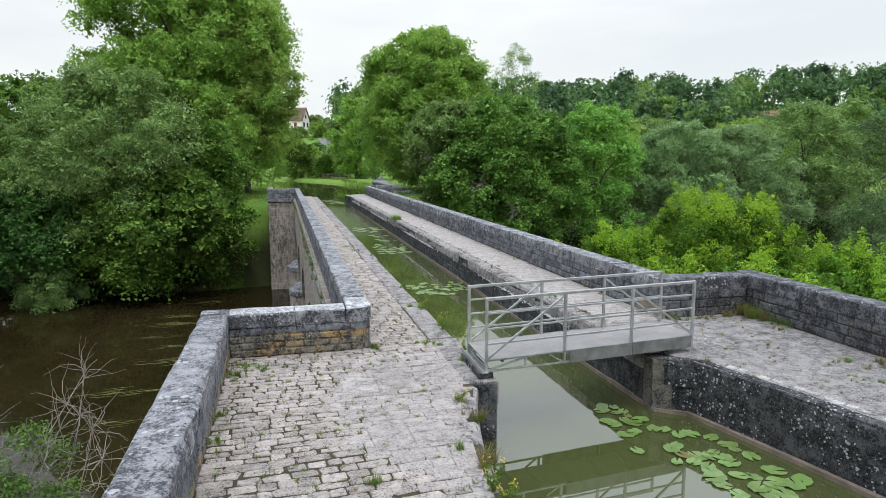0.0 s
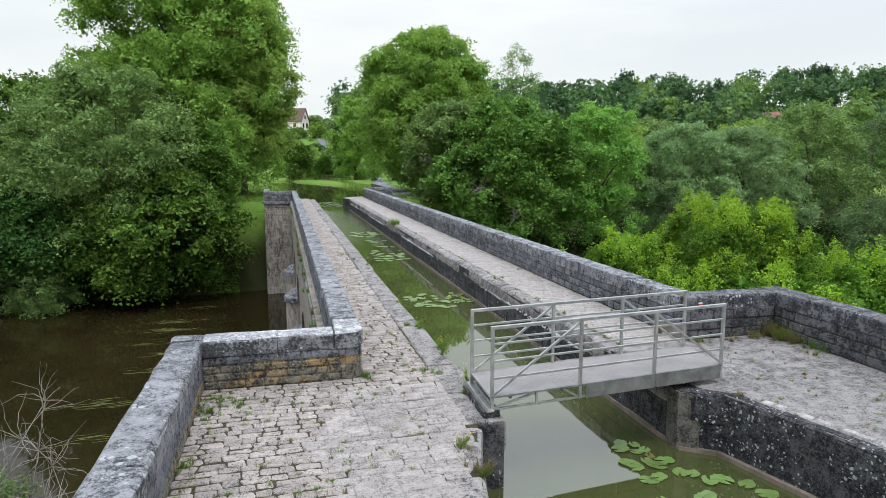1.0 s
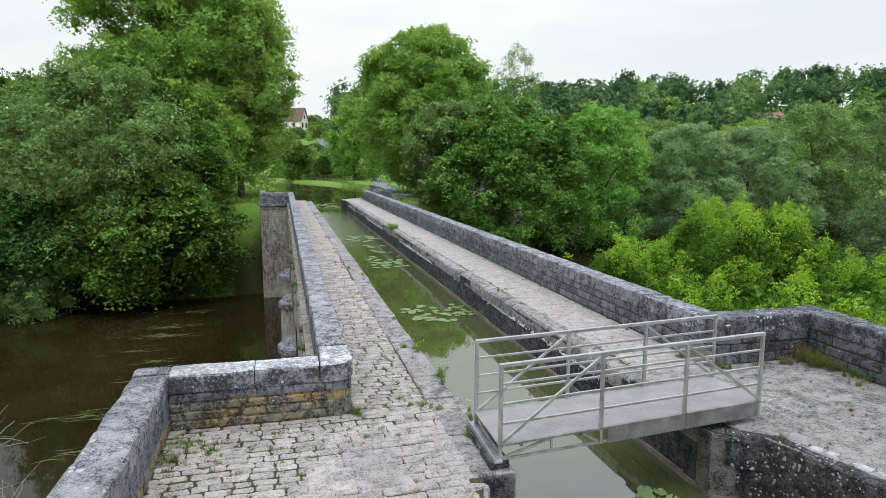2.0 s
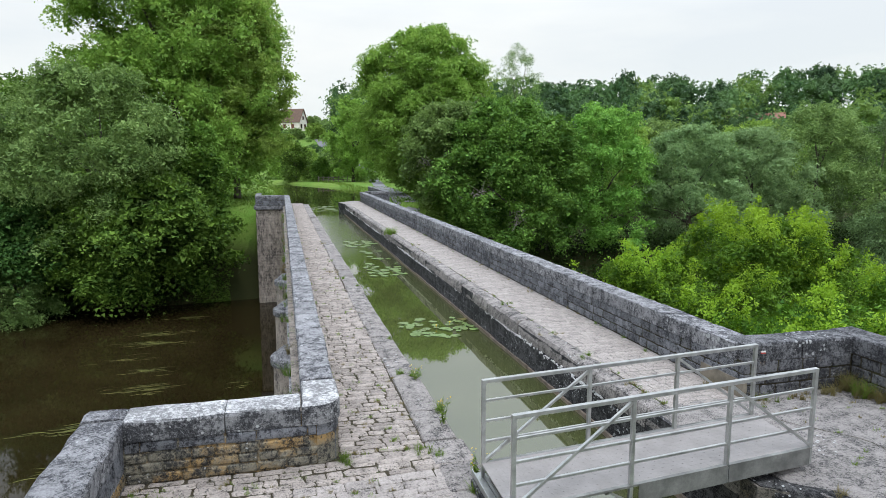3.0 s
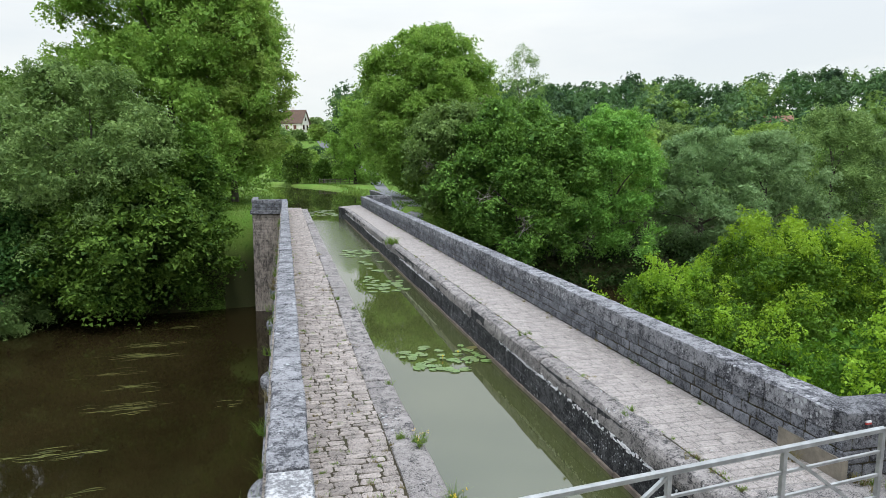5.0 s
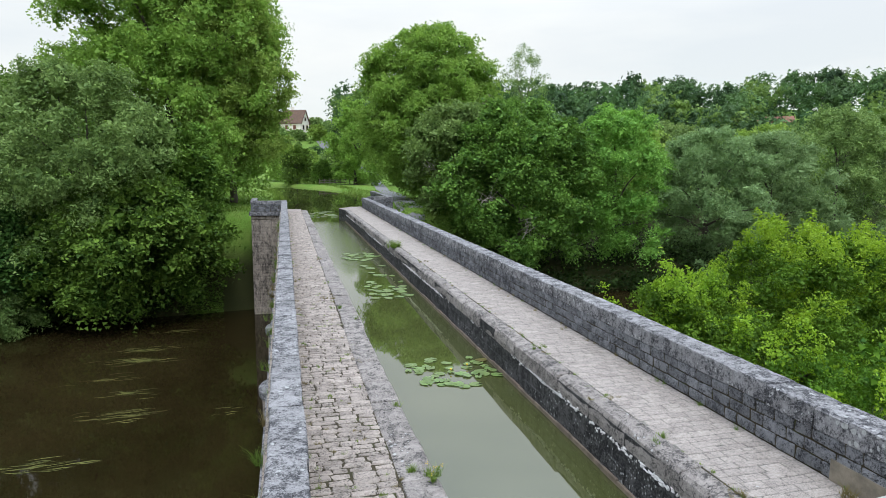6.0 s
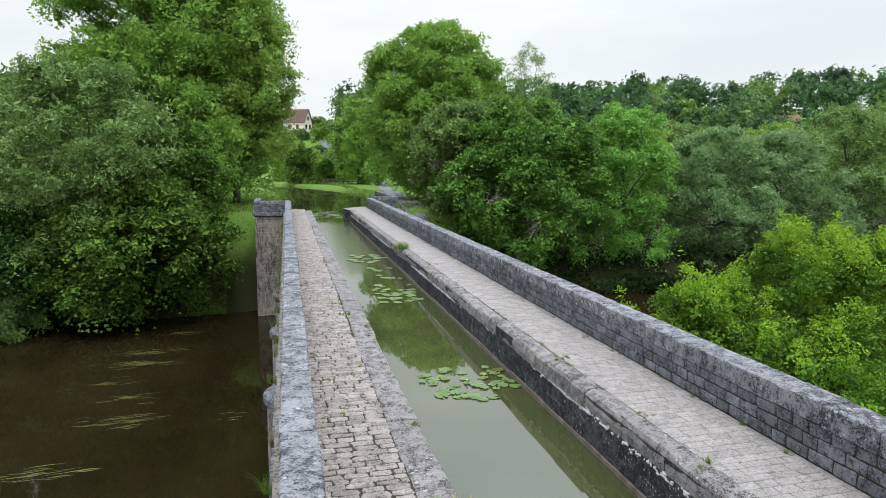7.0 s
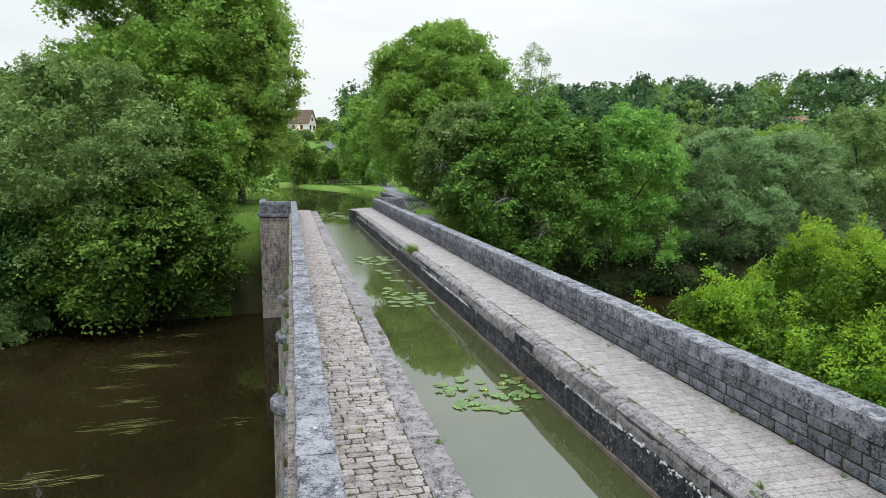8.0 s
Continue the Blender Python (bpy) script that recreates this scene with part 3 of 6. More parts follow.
def build_aqueduct():
    root = tagged(empty("aqueduct_body", (4.8, 38, RIVER_Z)), "long stone canal aqueduct on round-nosed piers", "aqueduct", kind="structure")
    inv = root.matrix_basis.inverted()

    def own(ob, label=""):
        under(ob, root, label)
        ob.matrix_parent_inverse = inv
        return ob
    ys = np.linspace(Y0, Y1, 300)
    verts, faces = [], []
    for y in ys:
        z = arch_soffit(y)
        verts += [(0.74, y, -1.9), (8.92, y, -1.9), (8.92, y, z), (0.74, y, z)]
    for i in range(len(ys) - 1):
        for k in range(4):
            faces.append((4 * i + k, 4 * i + 4 + k, 4 * i + 4 + (k + 1) % 4, 4 * i + (k + 1) % 4))
    own(mesh_object("vault", verts, faces, MASS))
    own(box("trough_wall", (0.74, Y0, -1.9), (3.03, Y1, -0.1), MASS))
    own(box("trough_wall", (6.435, Y0, -1.9), (8.92, Y1, -0.1), BASIN))
    own(box("ledge", (0.69, Y0 + 0.1, -0.55), (0.9, Y1, -0.27), COPING, bevel=0.02))
    own(box("ledge", (8.8, Y0 + 0.1, -0.55), (9.0, Y1, -0.27), COPING, bevel=0.02))
    for y in PIERS:
        own(box("pier", (0.76, y - 1.15, -11.5), (8.9, y + 1.15, -5.7), MASS))
        for x, s in ((0.76, -1), (8.9, 1)):
            for name, mat, label, prof in (("cutwater", MASS, "rounded pale stone cutwater", [(0.78, -11.5), (0.74, -5.55), (0.74, -5.415), (0.02, -5.41)]),
                                           ("cutwater_cap", COPING, "weathered domed stone cap", [(0.7, -5.405), (0.86, -5.4), (0.88, -5.32), (0.88, -5.08), (0.83, -5.02), (0.66, -4.95), (0.58, -4.82), (0.3, -4.62), (0.02, -4.55)])):
                bm = bmesh.new()
                rings = []
                for r, z in prof:
                    rings.append([bm.verts.new((x + s * r * math.cos(a), y + r * 1.28 * math.sin(a), z)) for a in np.linspace(-math.pi / 2, math.pi / 2, 15)])
                for r0, r1 in zip(rings, rings[1:]):
                    for k in range(14):
                        bm.faces.new((r0[k], r0[k + 1], r1[k + 1], r1[k]))
                bmesh.ops.recalc_face_normals(bm, faces=bm.faces)
                own(bm_object(name, bm, mat), label)
    # near abutment on either side of the canal
    near_left = [(-1.8, -12), (1.1, -12), (1.85, 4), (2.0, 6), (2.15, 7.3), (2.4, 8.5), (2.72, 9.48), (3.03, 9.5), (3.03, Y0), (-1.8, Y0)]
    near_right = [(6.435, 9.95), (6.98, 9.6), (7.2, 8.72), (7.44, 7.71), (7.73, 6.32), (8.35, 3), (9.2, -12), (11.1, -12), (11.1, Y0), (6.435, Y0)]
    own(prism("abutment", near_left, -11.5, -0.07, BASIN))
    own(prism("abutment", near_right, -11.5, -0.02, BASIN))
    # far abutment
    own(prism("abutment", [(-1.72, Y1), (3.03, Y1), (2.0, 70), (-1.72, 70)], -11.5, -0.9, MASS))
    own(prism("abutment", [(6.47, Y1), (11.1, Y1), (11.1, 72.5), (8.5, 72.5)], -11.5, -0.9, MASS))
    own(prism("abutment", [(-1.72, Y1), (3.03, Y1), (2.4, 67), (-1.72, 67)], -0.9, -0.06, JOINT))
    own(prism("abutment", [(6.47, Y1), (11.1, Y1), (11.1, 72.5), (7.6, 69)], -0.9, -0.06, JOINT))
    own(box("cornice", (-1.88, Y1 - 0.16, -0.42), (0.9, 68.2, -0.08), COPING, bevel=0.04))
    own(box("cornice", (8.9, Y1 - 0.16, -0.42), (11.25, 68.2, -0.08), COPING, bevel=0.04))
    own(box("trough_floor", (2.9, -12, -2.4), (6.6, Y1 + 1, -1.95), BASIN))
    face = empty("tower_face")
    own(face, "pale streaked ashlar tower of the abutment")
    face_blocks(face, (-1.73, Y1 - 0.015, -10.2), (1, 0, 0), (0, 0, 1), 2.6, [0.27] * 36, 0.46, 301, MASS, 300, (0, 64), depth=0.06)


build_aqueduct()


# ---- parapets ----
def wall(name, label):
    return tagged(empty(name), label, "parapet wall", kind="structure")


def build_parapets():
    w = wall("wall_left_parapet", "low grey stone parapet with lichened coping")
    box("core", (0.92, Y0 - 0.3, -0.27), (1.29, Y1, 0.6), WALL, w)
    face_blocks(w, (0.9, Y1, -0.27), (0, -1, 0), (0, 0, 1), Y1 - Y0, [0.3, 0.28, 0.29], 0.95, 11, WALL, 120, (0.9, 13), name="block")
    face_blocks(w, (1.31, Y0, -0.02), (0, 1, 0), (0, 0, 1), Y1 - Y0, [0.3, 0.32], 0.7, 12, WALL, 100, (1.3, 13), name="block")
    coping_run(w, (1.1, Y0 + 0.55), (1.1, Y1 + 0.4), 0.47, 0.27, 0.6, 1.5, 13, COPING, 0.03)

    w = wall("wall_left_platform_front", "ochre and black stone parapet with white topped coping")
    u = Vector((1, 0, 0))
    arc = [(1.03 + 0.3 * math.sin(a), 12.165 - 0.3 * math.cos(a)) for a in (0, math.pi / 8, math.pi / 4, 3 * math.pi / 8, math.pi / 2)]
    prism("core", [(-1.4, 11.885), (0.98, 11.885)] + [(1.03 + (x - 1.03) * 0.93, 12.165 + (y - 12.165) * 0.93) for x, y in arc[1:]] + [(1.31, 12.6), (1.0, 12.6), (1.0, 12.26), (-1.4, 12.26)], -0.06, 0.58, OCHRE, w)
    rows = [0.145, 0.13, 0.14]
    face_blocks(w, (-1.34, 11.865, 0.0), u, (0, 0, 1), 2.37, rows, 0.31, 21, OCHRE, 300, name="block", proud=0.002)
    face_blocks(w, (-1.34, 11.865, 0.415), u, (0, 0, 1), 2.37, [0.16], 0.55, 26, WALL, 300, name="block", proud=0.002)
    z = 0.0
    for h, mat in ((0.275, OCHRE), (0.14, OCHRE), (0.16, WALL)):
        prism("block", [(1.032, 12.1)] + [(1.03 + (x - 1.03) * 1.012, 12.165 + (y - 12.165) * 1.012) for x, y in arc] + [(1.1, 12.163)], z + 0.004, z + h - 0.005, mat, w)
        z += h
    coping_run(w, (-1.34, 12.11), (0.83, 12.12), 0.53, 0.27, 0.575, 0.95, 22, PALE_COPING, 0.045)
    # the rounded corner stone
    bm = bmesh.new()
    edge = [(0.84, 11.845), (1.0, 11.842)] + [(1.03 + 0.335 * math.sin(a), 12.175 - 0.335 * math.cos(a)) for a in np.linspace(0.12, math.pi / 2, 8)] + [(1.365, 12.5), (1.36, 12.86), (0.86, 12.86), (0.85, 12.36)]
    rings = []
    for z, k in ((0.575, 1.0), (0.79, 1.0), (0.835, 0.975), (0.855, 0.9)):
        rings.append([bm.verts.new((1.1 + (x - 1.1) * k, 12.35 + (y - 12.35) * k, z)) for x, y in edge])
    for r0, r1 in zip(rings, rings[1:]):
        for i in range(len(edge)):
            bm.faces.new((r0[i], r0[(i + 1) % len(edge)], r1[(i + 1) % len(edge)], r1[i]))
    bm.faces.new(rings[-1])
    bm.faces.new(rings[0][::-1])
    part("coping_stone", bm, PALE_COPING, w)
    face_blocks(w, (1.33, 12.165, 0.0), (0, 1, 0), (0, 0, 1), 0.5, [0.3, 0.27], 0.5, 24, OCHRE, 300, name="block")

    w = wall("wall_left_platform_side", "stepped stone parapet, grey on top, ochre inside")
    box("core", (-1.8, -12, -0.06), (-1.356, 12.26, 0.58), WALL, w)
    face_blocks(w, (-1.35, -4.0, 0.0), (0, 1, 0), (0, 0, 1), 16, [0.2], 0.55, 31, OCHRE, 60, (-1.3, 10), name="block", proud=0.004, uneven=0.5)
    face_blocks(w, (-1.35, -4.0, 0.2), (0, 1, 0), (0, 0, 1), 16, [0.38], 0.95, 35, WALL, 60, (-1.3, 10), name="block", proud=0.004, uneven=0.5)
    coping_run(w, (-1.59, 9.2), (-1.59, 12.33), 0.53, 0.27, 0.575, 1.1, 32, COPING, 0.06, worn=0.015)
    coping_run(w, (-1.6, 4.0), (-1.6, 9.18), 0.56, 0.31, 0.56, 1.5, 33, COPING, 0.08, worn=0.018)
    coping_run(w, (-1.6, -12), (-1.6, 3.98), 0.54, 0.29, 0.57, 1.5, 34, COPING, 0.06)

    w = wall("wall_right_parapet", "blackened coursed stone parapet with long coping blocks")
    box("core", (8.292, 12.6, -0.27), (8.78, YR, 0.6), JOINT, w)
    face_blocks(w, (8.275, YR, 0.0), (0, -1, 0), (0, 0, 1), YR - 12.55, [0.2, 0.2, 0.2], 0.42, 41, WALL, 300, (8.3, 16), name="block")
    coping_run(w, (8.53, 12.75), (8.53, YR + 0.3), 0.54, 0.31, 0.605, 1.15, 42, COPING, 0.035, near=(8, 16))

    w = wall("wall_right_platform_back", "blackened coursed stone wall of the widened towpath")
    box("core", (8.3, 12.55, -0.1), (11.0, 13.05, 0.62), JOINT, w)
    face_blocks(w, (8.27, 12.53, 0.0), (1, 0, 0), (0, 0, 1), 2.3, [0.2, 0.2, 0.22], 0.42, 51, WALL_DARK, 300, name="block")
    coping_run(w, (8.3, 12.8), (10.6, 12.8), 0.56, 0.32, 0.62, 0.9, 52, COPING_DARK, 0.05)

    for mat, z, label in ((BLAZE_WHITE, 0.79, "white painted trail mark"), (BLAZE_RED, 0.764, "red painted trail mark")):
        bm = bmesh.new()
        add_box(bm, (8.585, 12.508, z), (8.67, 12.53, z + 0.024), 0.003)
        part("trail_mark", bm, mat, w, label)
    prism("render_patch", [(8.24, 12.5), (8.3, 12.47), (8.34, 12.6), (8.3, 13.7), (8.25, 13.65)], -0.02, 0.3, RENDER, w)

    w = wall("wall_right_platform_side", "blackened coursed stone wall with tawny stains")
    box("core", (10.58, -12, -0.1), (11.05, 12.6, 0.62), JOINT, w)
    face_blocks(w, (10.56, 12.55, 0.0), (0, -1, 0), (0, 0, 1), 16, [0.2, 0.2, 0.22], 0.48, 61, WALL_DARK, 200, (10.5, 11), name="block")
    coping_run(w, (10.83, 13.08), (10.83, -12), 0.56, 0.32, 0.62, 1.15, 62, COPING_DARK, 0.05, near=(10, 10))

    w = wall("wall_far_left_parapet", "grey stone parapet of the far abutment")
    box("panel", (-1.72, Y1 + 0.01, -0.3), (0.88, Y1 + 0.42, 0.62), JOINT, w, 0.02)
    face_blocks(w, (-1.73, Y1 - 0.02, -0.07), (1, 0, 0), (0, 0, 1), 2.6, [0.23, 0.23, 0.23], 0.45, 75, WALL, 300, (0, 64), depth=0.05)
    coping_run(w, (-1.75, Y1 + 0.21), (0.9, Y1 + 0.21), 0.48, 0.25, 0.62, 0.95, 71, COPING, 0.03)
    box("panel", (-1.72, Y1 + 0.42, -0.3), (-1.3, 68.1, 0.62), WALL, w, 0.02)
    coping_run(w, (-1.51, 68.2), (-1.51, Y1 + 0.45), 0.5, 0.3, 0.62, 1.2, 72, COPING, 0.03)

    w = wall("wall_far_right_parapet", "grey stone parapet of the far abutment")
    box("core", (8.8, YR + 0.01, -0.5), (11.2, YR + 0.42, 0.7), JOINT, w, 0.02)
    face_blocks(w, (8.8, YR - 0.02, -0.07), (1, 0, 0), (0, 0, 1), 2.45, [0.25, 0.25, 0.26], 0.5, 85, WALL, 300, (9, 64), depth=0.05)
    coping_run(w, (8.8, YR + 0.21), (11.25, YR + 0.21), 0.5, 0.3, 0.7, 0.95, 81, COPING, 0.03)
    box("panel", (10.77, YR + 0.42, -0.5), (11.2, 80, 0.7), WALL, w, 0.02)
    coping_run(w, (10.98, 80.1), (10.98, YR + 0.45), 0.5, 0.3, 0.7, 1.2, 82, COPING, 0.03)


build_parapets()


# ---- kerbs, pavements and platforms ----
def edge_left(y):
    return float(np.interp(y, [-12, 4, 6, 7.3, 8.5, 9.45, 9.5], [1.1, 1.88, 2.03, 2.18, 2.43, 2.75, 3.07]))


def edge_right(y):
    return float(np.interp(y, [-12, 3, 6.32, 7.71, 8.72, 9.58, 9.9], [9.2, 8.33, 7.7, 7.42, 7.18, 6.96, 6.45]))


def build_pavements():
    p = tagged(empty("pavement_left"), "uneven pale stone setts with mossy joints", "pavement", kind="structure")
    prism("bed", [(-1.38, -12), (1.05, -12), (1.85, 4), (2.0, 6), (2.15, 7.3), (2.4, 8.5), (2.7, 9.45), (2.7, Y0), (-1.38, Y0)], -0.07, -0.011, JOINT, p)
    box("bed", (1.3, Y0, -0.1), (2.6, Y1 + 1.6, -0.011), JOINT, p)
    kinds = templates(block_template, 14, 91, (0.3, 0.17), 0.09, 0.022, 0.02, 0.038)
    rng = random.Random(92)
    pieces, trodden = [], []

    def sett(x, y, w, h, turn=0.0, worn=False):
        if worn:
            m = Matrix.Translation((x, y, rng.uniform(-0.003, 0.003))) @ Matrix.Rotation(turn + rng.uniform(-0.015, 0.015), 4, "Z")
            trodden.append((rng.randrange(6), m @ Matrix.Diagonal(((w - 0.006) / 0.42, (h - 0.004) / 0.17, 1, 1))))
            return
        m = Matrix.Translation((x, y, rng.uniform(-0.006, 0.005))) @ Matrix.Rotation(turn + rng.uniform(-0.03, 0.03), 4, "Z")
        m = m @ Matrix.Rotation(rng.uniform(-0.012, 0.012), 4, "X") @ Matrix.Rotation(rng.uniform(-0.01, 0.01), 4, "Y")
        pieces.append((rng.randrange(14), m @ Matrix.Diagonal((w / 0.3, h / 0.17, 1, 1))))
    y = -4.0
    while y < 11.75:
        h = rng.uniform(0.13, 0.205)
        x = -1.33 + rng.uniform(-0.1, 0)
        stop = min(edge_left(y) - 0.12, 2.95)
        while x < stop - 0.1:
            worn = x > 0.75 - 0.06 * (y - 4) + 0.3 * math.sin(1.3 * y) + 0.2 * math.sin(3.1 * y + 1) and y < 11.2
            w = rng.uniform(0.24, 0.5) if worn else rng.uniform(0.17, 0.37) if rng.random() < 0.9 else rng.uniform(0.36, 0.55)
            w = min(w, stop - x)
            cy = y + h / 2 + 0.02 * (x + 1.3) + 0.03 * math.sin(1.7 * x + 0.9 * y) + rng.uniform(-0.012, 0.012)
            sett(x + w / 2, cy, w + 0.004, h + 0.005, 0.02 + 0.04 * math.cos(1.7 * x + 0.9 * y), worn)
            x += w
        y += h
    # larger worn slabs let into the platform
    for x, yy, w, h in ((0.83, 9.98, 0.58, 0.86), (1.42, 9.97, 0.58, 0.86), (1.02, 7.8, 0.54, 0.8), (1.57, 7.8, 0.54, 0.8)):
        sett(x, yy, w, h, 0.02, True)
        trodden[-1][1].translation.z = 0.016
    y = 11.75
    while y < Y1 + 1.6:
        h = rng.uniform(0.13, 0.19)
        x = 1.36 + rng.uniform(-0.12, 0)
        while x < 2.5:
            w = min(rng.uniform(0.2, 0.4), 2.55 - x)
            if x + w > 1.42 and w > 0.06:
                a = max(x, 1.36)
                sett((a + x + w) / 2, y + h / 2, x + w - a + 0.004, h + 0.008)
            x += w
        y += h
    lay(p, "sett", kinds, pieces, SETT, 300, (0.6, 9.5))
    lay(p, "slab", templates(block_template, 6, 94, (0.42, 0.17), 0.09, 0.012, 0.012, 0.02), trodden, WORN, 200, (1.2, 9.5))

    k = tagged(empty("kerb_left"), "grey pitted canal kerb of long stones", "kerb", kind="structure")
    coping_run(k, (2.81, Y1), (2.81, 12.2), 0.52, 0.34, -0.335, 1.25, 101, KERB, 0.04, near=(2.8, 13), name="kerb_stone", rise=0.02)
    coping_run(k, (2.86, 12.18), (2.86, 9.5), 0.6, 0.5, -0.49, 0.9, 102, KERB, 0.06, near=(2.8, 10), name="kerb_stone", rise=0.012)
    box("end_stone", (2.62, 9.46, -1.4), (3.13, 10.05, -0.03), BASIN, k, 0.05)
    pts = [(y, edge_left(y)) for y in (9.4, 8.5, 7.3, 6, 4, 0)]
    for (ya, xa), (yb, xb) in zip(pts, pts[1:]):
        coping_run(k, (xa - 0.17, ya), (xb - 0.17, yb), 0.36, 0.4, -0.41, 0.62, int(ya * 10), KERB, 0.07, near=(2, 8), name="kerb_stone", rise=0.02)

    p = tagged(empty("pavement_right"), "pale worn towpath slabs with thin joints", "pavement", kind="structure")
    box("bed", (6.7, 12.4, -0.1), (8.3, Y1, -0.007), FLAG_JOINT, p)
    box("seam", (6.77, 12.45, -0.05), (6.803, Y1, -0.0035), JOINT, p)
    kinds = templates(block_template, 8, 111, (0.5, 0.24), 0.08, 0.008, 0.006)
    rng = random.Random(112)
    pieces = []
    y = 12.45
    while y < Y1 - 0.1:
        h, x = rng.uniform(0.15, 0.2), 6.77 - rng.uniform(0, 0.3)
        while x < 8.2:
            w = min(rng.uniform(0.26, 0.48), 8.28 - x)
            a = max(x, 6.805)
            if x + w - a > 0.07:
                pieces.append((rng.randrange(8), Matrix.Translation(((a + x + w) / 2, y + h / 2, rng.uniform(-0.004, 0.003))) @ Matrix.Rotation(0.02, 4, "Z")
                               @ Matrix.Diagonal(((x + w - a - 0.012) / 0.5, (h - 0.012) / 0.24, 1, 1))))
            x += w
        y += h
    lay(p, "slab", kinds, pieces, FLAG, 300, (7.5, 13))

    flare = [(6.44, Y1 + 0.02), (6.02, 66.5), (6.25, 67.0), (7.6, 68.6), (8.28, 68.6), (8.28, Y1 + 0.02)]
    under(prism("apron", flare, -0.03, -0.002, FLAG), p, "worn stone apron where the towpath meets the bank")
    under(prism("apron_base", flare, -1.4, -0.034, BASIN), p, "dark stone base of the apron")
    k = tagged(empty("kerb_right"), "round-edged dark canal kerb of long stones", "kerb", kind="structure")
    coping_run(k, (6.6, Y1), (6.6, 10.25), 0.36, 0.36, -0.355, 1.45, 121, KERB, 0.15, True, near=(6.6, 14), name="kerb_stone", rise=0.02, worn=0.012)

    p = tagged(prism("platform_right", [(6.78, 10.0), (6.98, 9.62), (7.25, 8.72), (7.49, 7.71), (7.78, 6.32), (8.4, 3), (9.25, -12), (10.62, -12), (10.62, 12.6), (6.78, 12.6)], -0.03, 0.0, SLABWORK),
               "worn grey stone platform with cracks and weeds", "platform", kind="structure")
    rng = random.Random(131)
    kinds = templates(block_template, 6, 132, (0.3, 0.2), 0.05, 0.015, 0.025)
    pieces, y = [], 9.1
    while y > 5:
        s = rng.uniform(0.15, 0.26)
        if rng.random() < 0.8:
            pieces.append((rng.randrange(6), Matrix.Translation((edge_right(y) + 0.36 + rng.uniform(-0.04, 0.04), y, rng.uniform(0.012, 0.02))) @ Matrix.Rotation(1.83, 4, "Z") @ Matrix.Diagonal((s * 0.85 / 0.3, rng.uniform(0.4, 0.7), 1, 1))))
        y -= s
    lay(p, "edge_stone", kinds, pieces, EDGE)
    # open cracks filled with dirt
    for seed, x, yy, a, n in ((1, 8.0, 11.9, -0.95, 17), (2, 9.4, 11.2, -1.2, 12), (4, 9.0, 9.4, -0.9, 14), (6, 9.9, 10.2, -1.5, 13), (8, 7.2, 11.4, -0.25, 8)):
        rc = random.Random(seed)
        bm, last = bmesh.new(), None
        for _ in range(n):
            a += rc.uniform(-0.35, 0.35)
            x, yy = x + 0.11 * math.cos(a), yy + 0.11 * math.sin(a)
            if x > 10.5 or yy > 12.5 or x < edge_right(yy) + 0.4:
                break
            w = rc.uniform(0.003, 0.011)
            pair = [bm.verts.new((x - w * math.sin(a), yy + w * math.cos(a), 0.004)), bm.verts.new((x + w * math.sin(a), yy - w * math.cos(a), 0.004))]
            if last:
                bm.faces.new((last[0], last[1], pair[1], pair[0]))
            last = pair
        part("crack", bm, JOINT, p, "dark crack filled with dirt")
    under(prism("corner_stone", [(6.4, 10.27), (6.4, 9.96), (6.68, 9.74), (6.8, 10.27)], -1.35, -0.035, PIER), k, "stained concrete corner below the bridge end")
    # worn rounded rim of the basin wall
    pts = [(9.95, 6.47), (9.6, 6.96), (8.72, 7.18), (7.71, 7.42), (6.32, 7.7), (3, 8.33), (-4, 8.75)]
    for (ya, xa), (yb, xb) in zip(pts, pts[1:]):
        coping_run(k, (xb + 0.16, yb), (xa + 0.16, ya), 0.3, 0.5, -0.49, 1.6, int(ya * 7), BASIN, 0.09, near=(7, 8), name="rim_stone", rise=0.006)
    # dark coursed wall under the kerb, a ledge at the waterline and lime weeping from the joint
    face = under(empty("wall_face"), k, "dark coursed canal wall below the kerb")
    face_blocks(face, (6.43, Y1, -1.0), (0, -1, 0), (0, 0, 1), Y1 - 10.3, [0.33, 0.29], 0.95, 141, BASIN, 110, (6.4, 15), depth=0.06)
    bm = bmesh.new()
    y = 10.0
    while y < Y1:
        step = rng.uniform(0.5, 1.3)
        add_box(bm, (6.385 + rng.uniform(-0.012, 0.012), y, -1.3), (6.5, min(Y1, y + step), -0.955 + rng.uniform(-0.025, 0.015)), 0.012)
        y += step
    for (ya, xa), (yb, xb) in zip(pts, pts[1:]):
        add_bar(bm, (xa - 0.02, ya, -1.08), (xb - 0.02, yb, -1.08), 0.1, 0.2)
    part("waterline_crust", bm, RUSTLIP, k, "brown crust at the waterline")
    bm = bmesh.new()
    y = 11.5
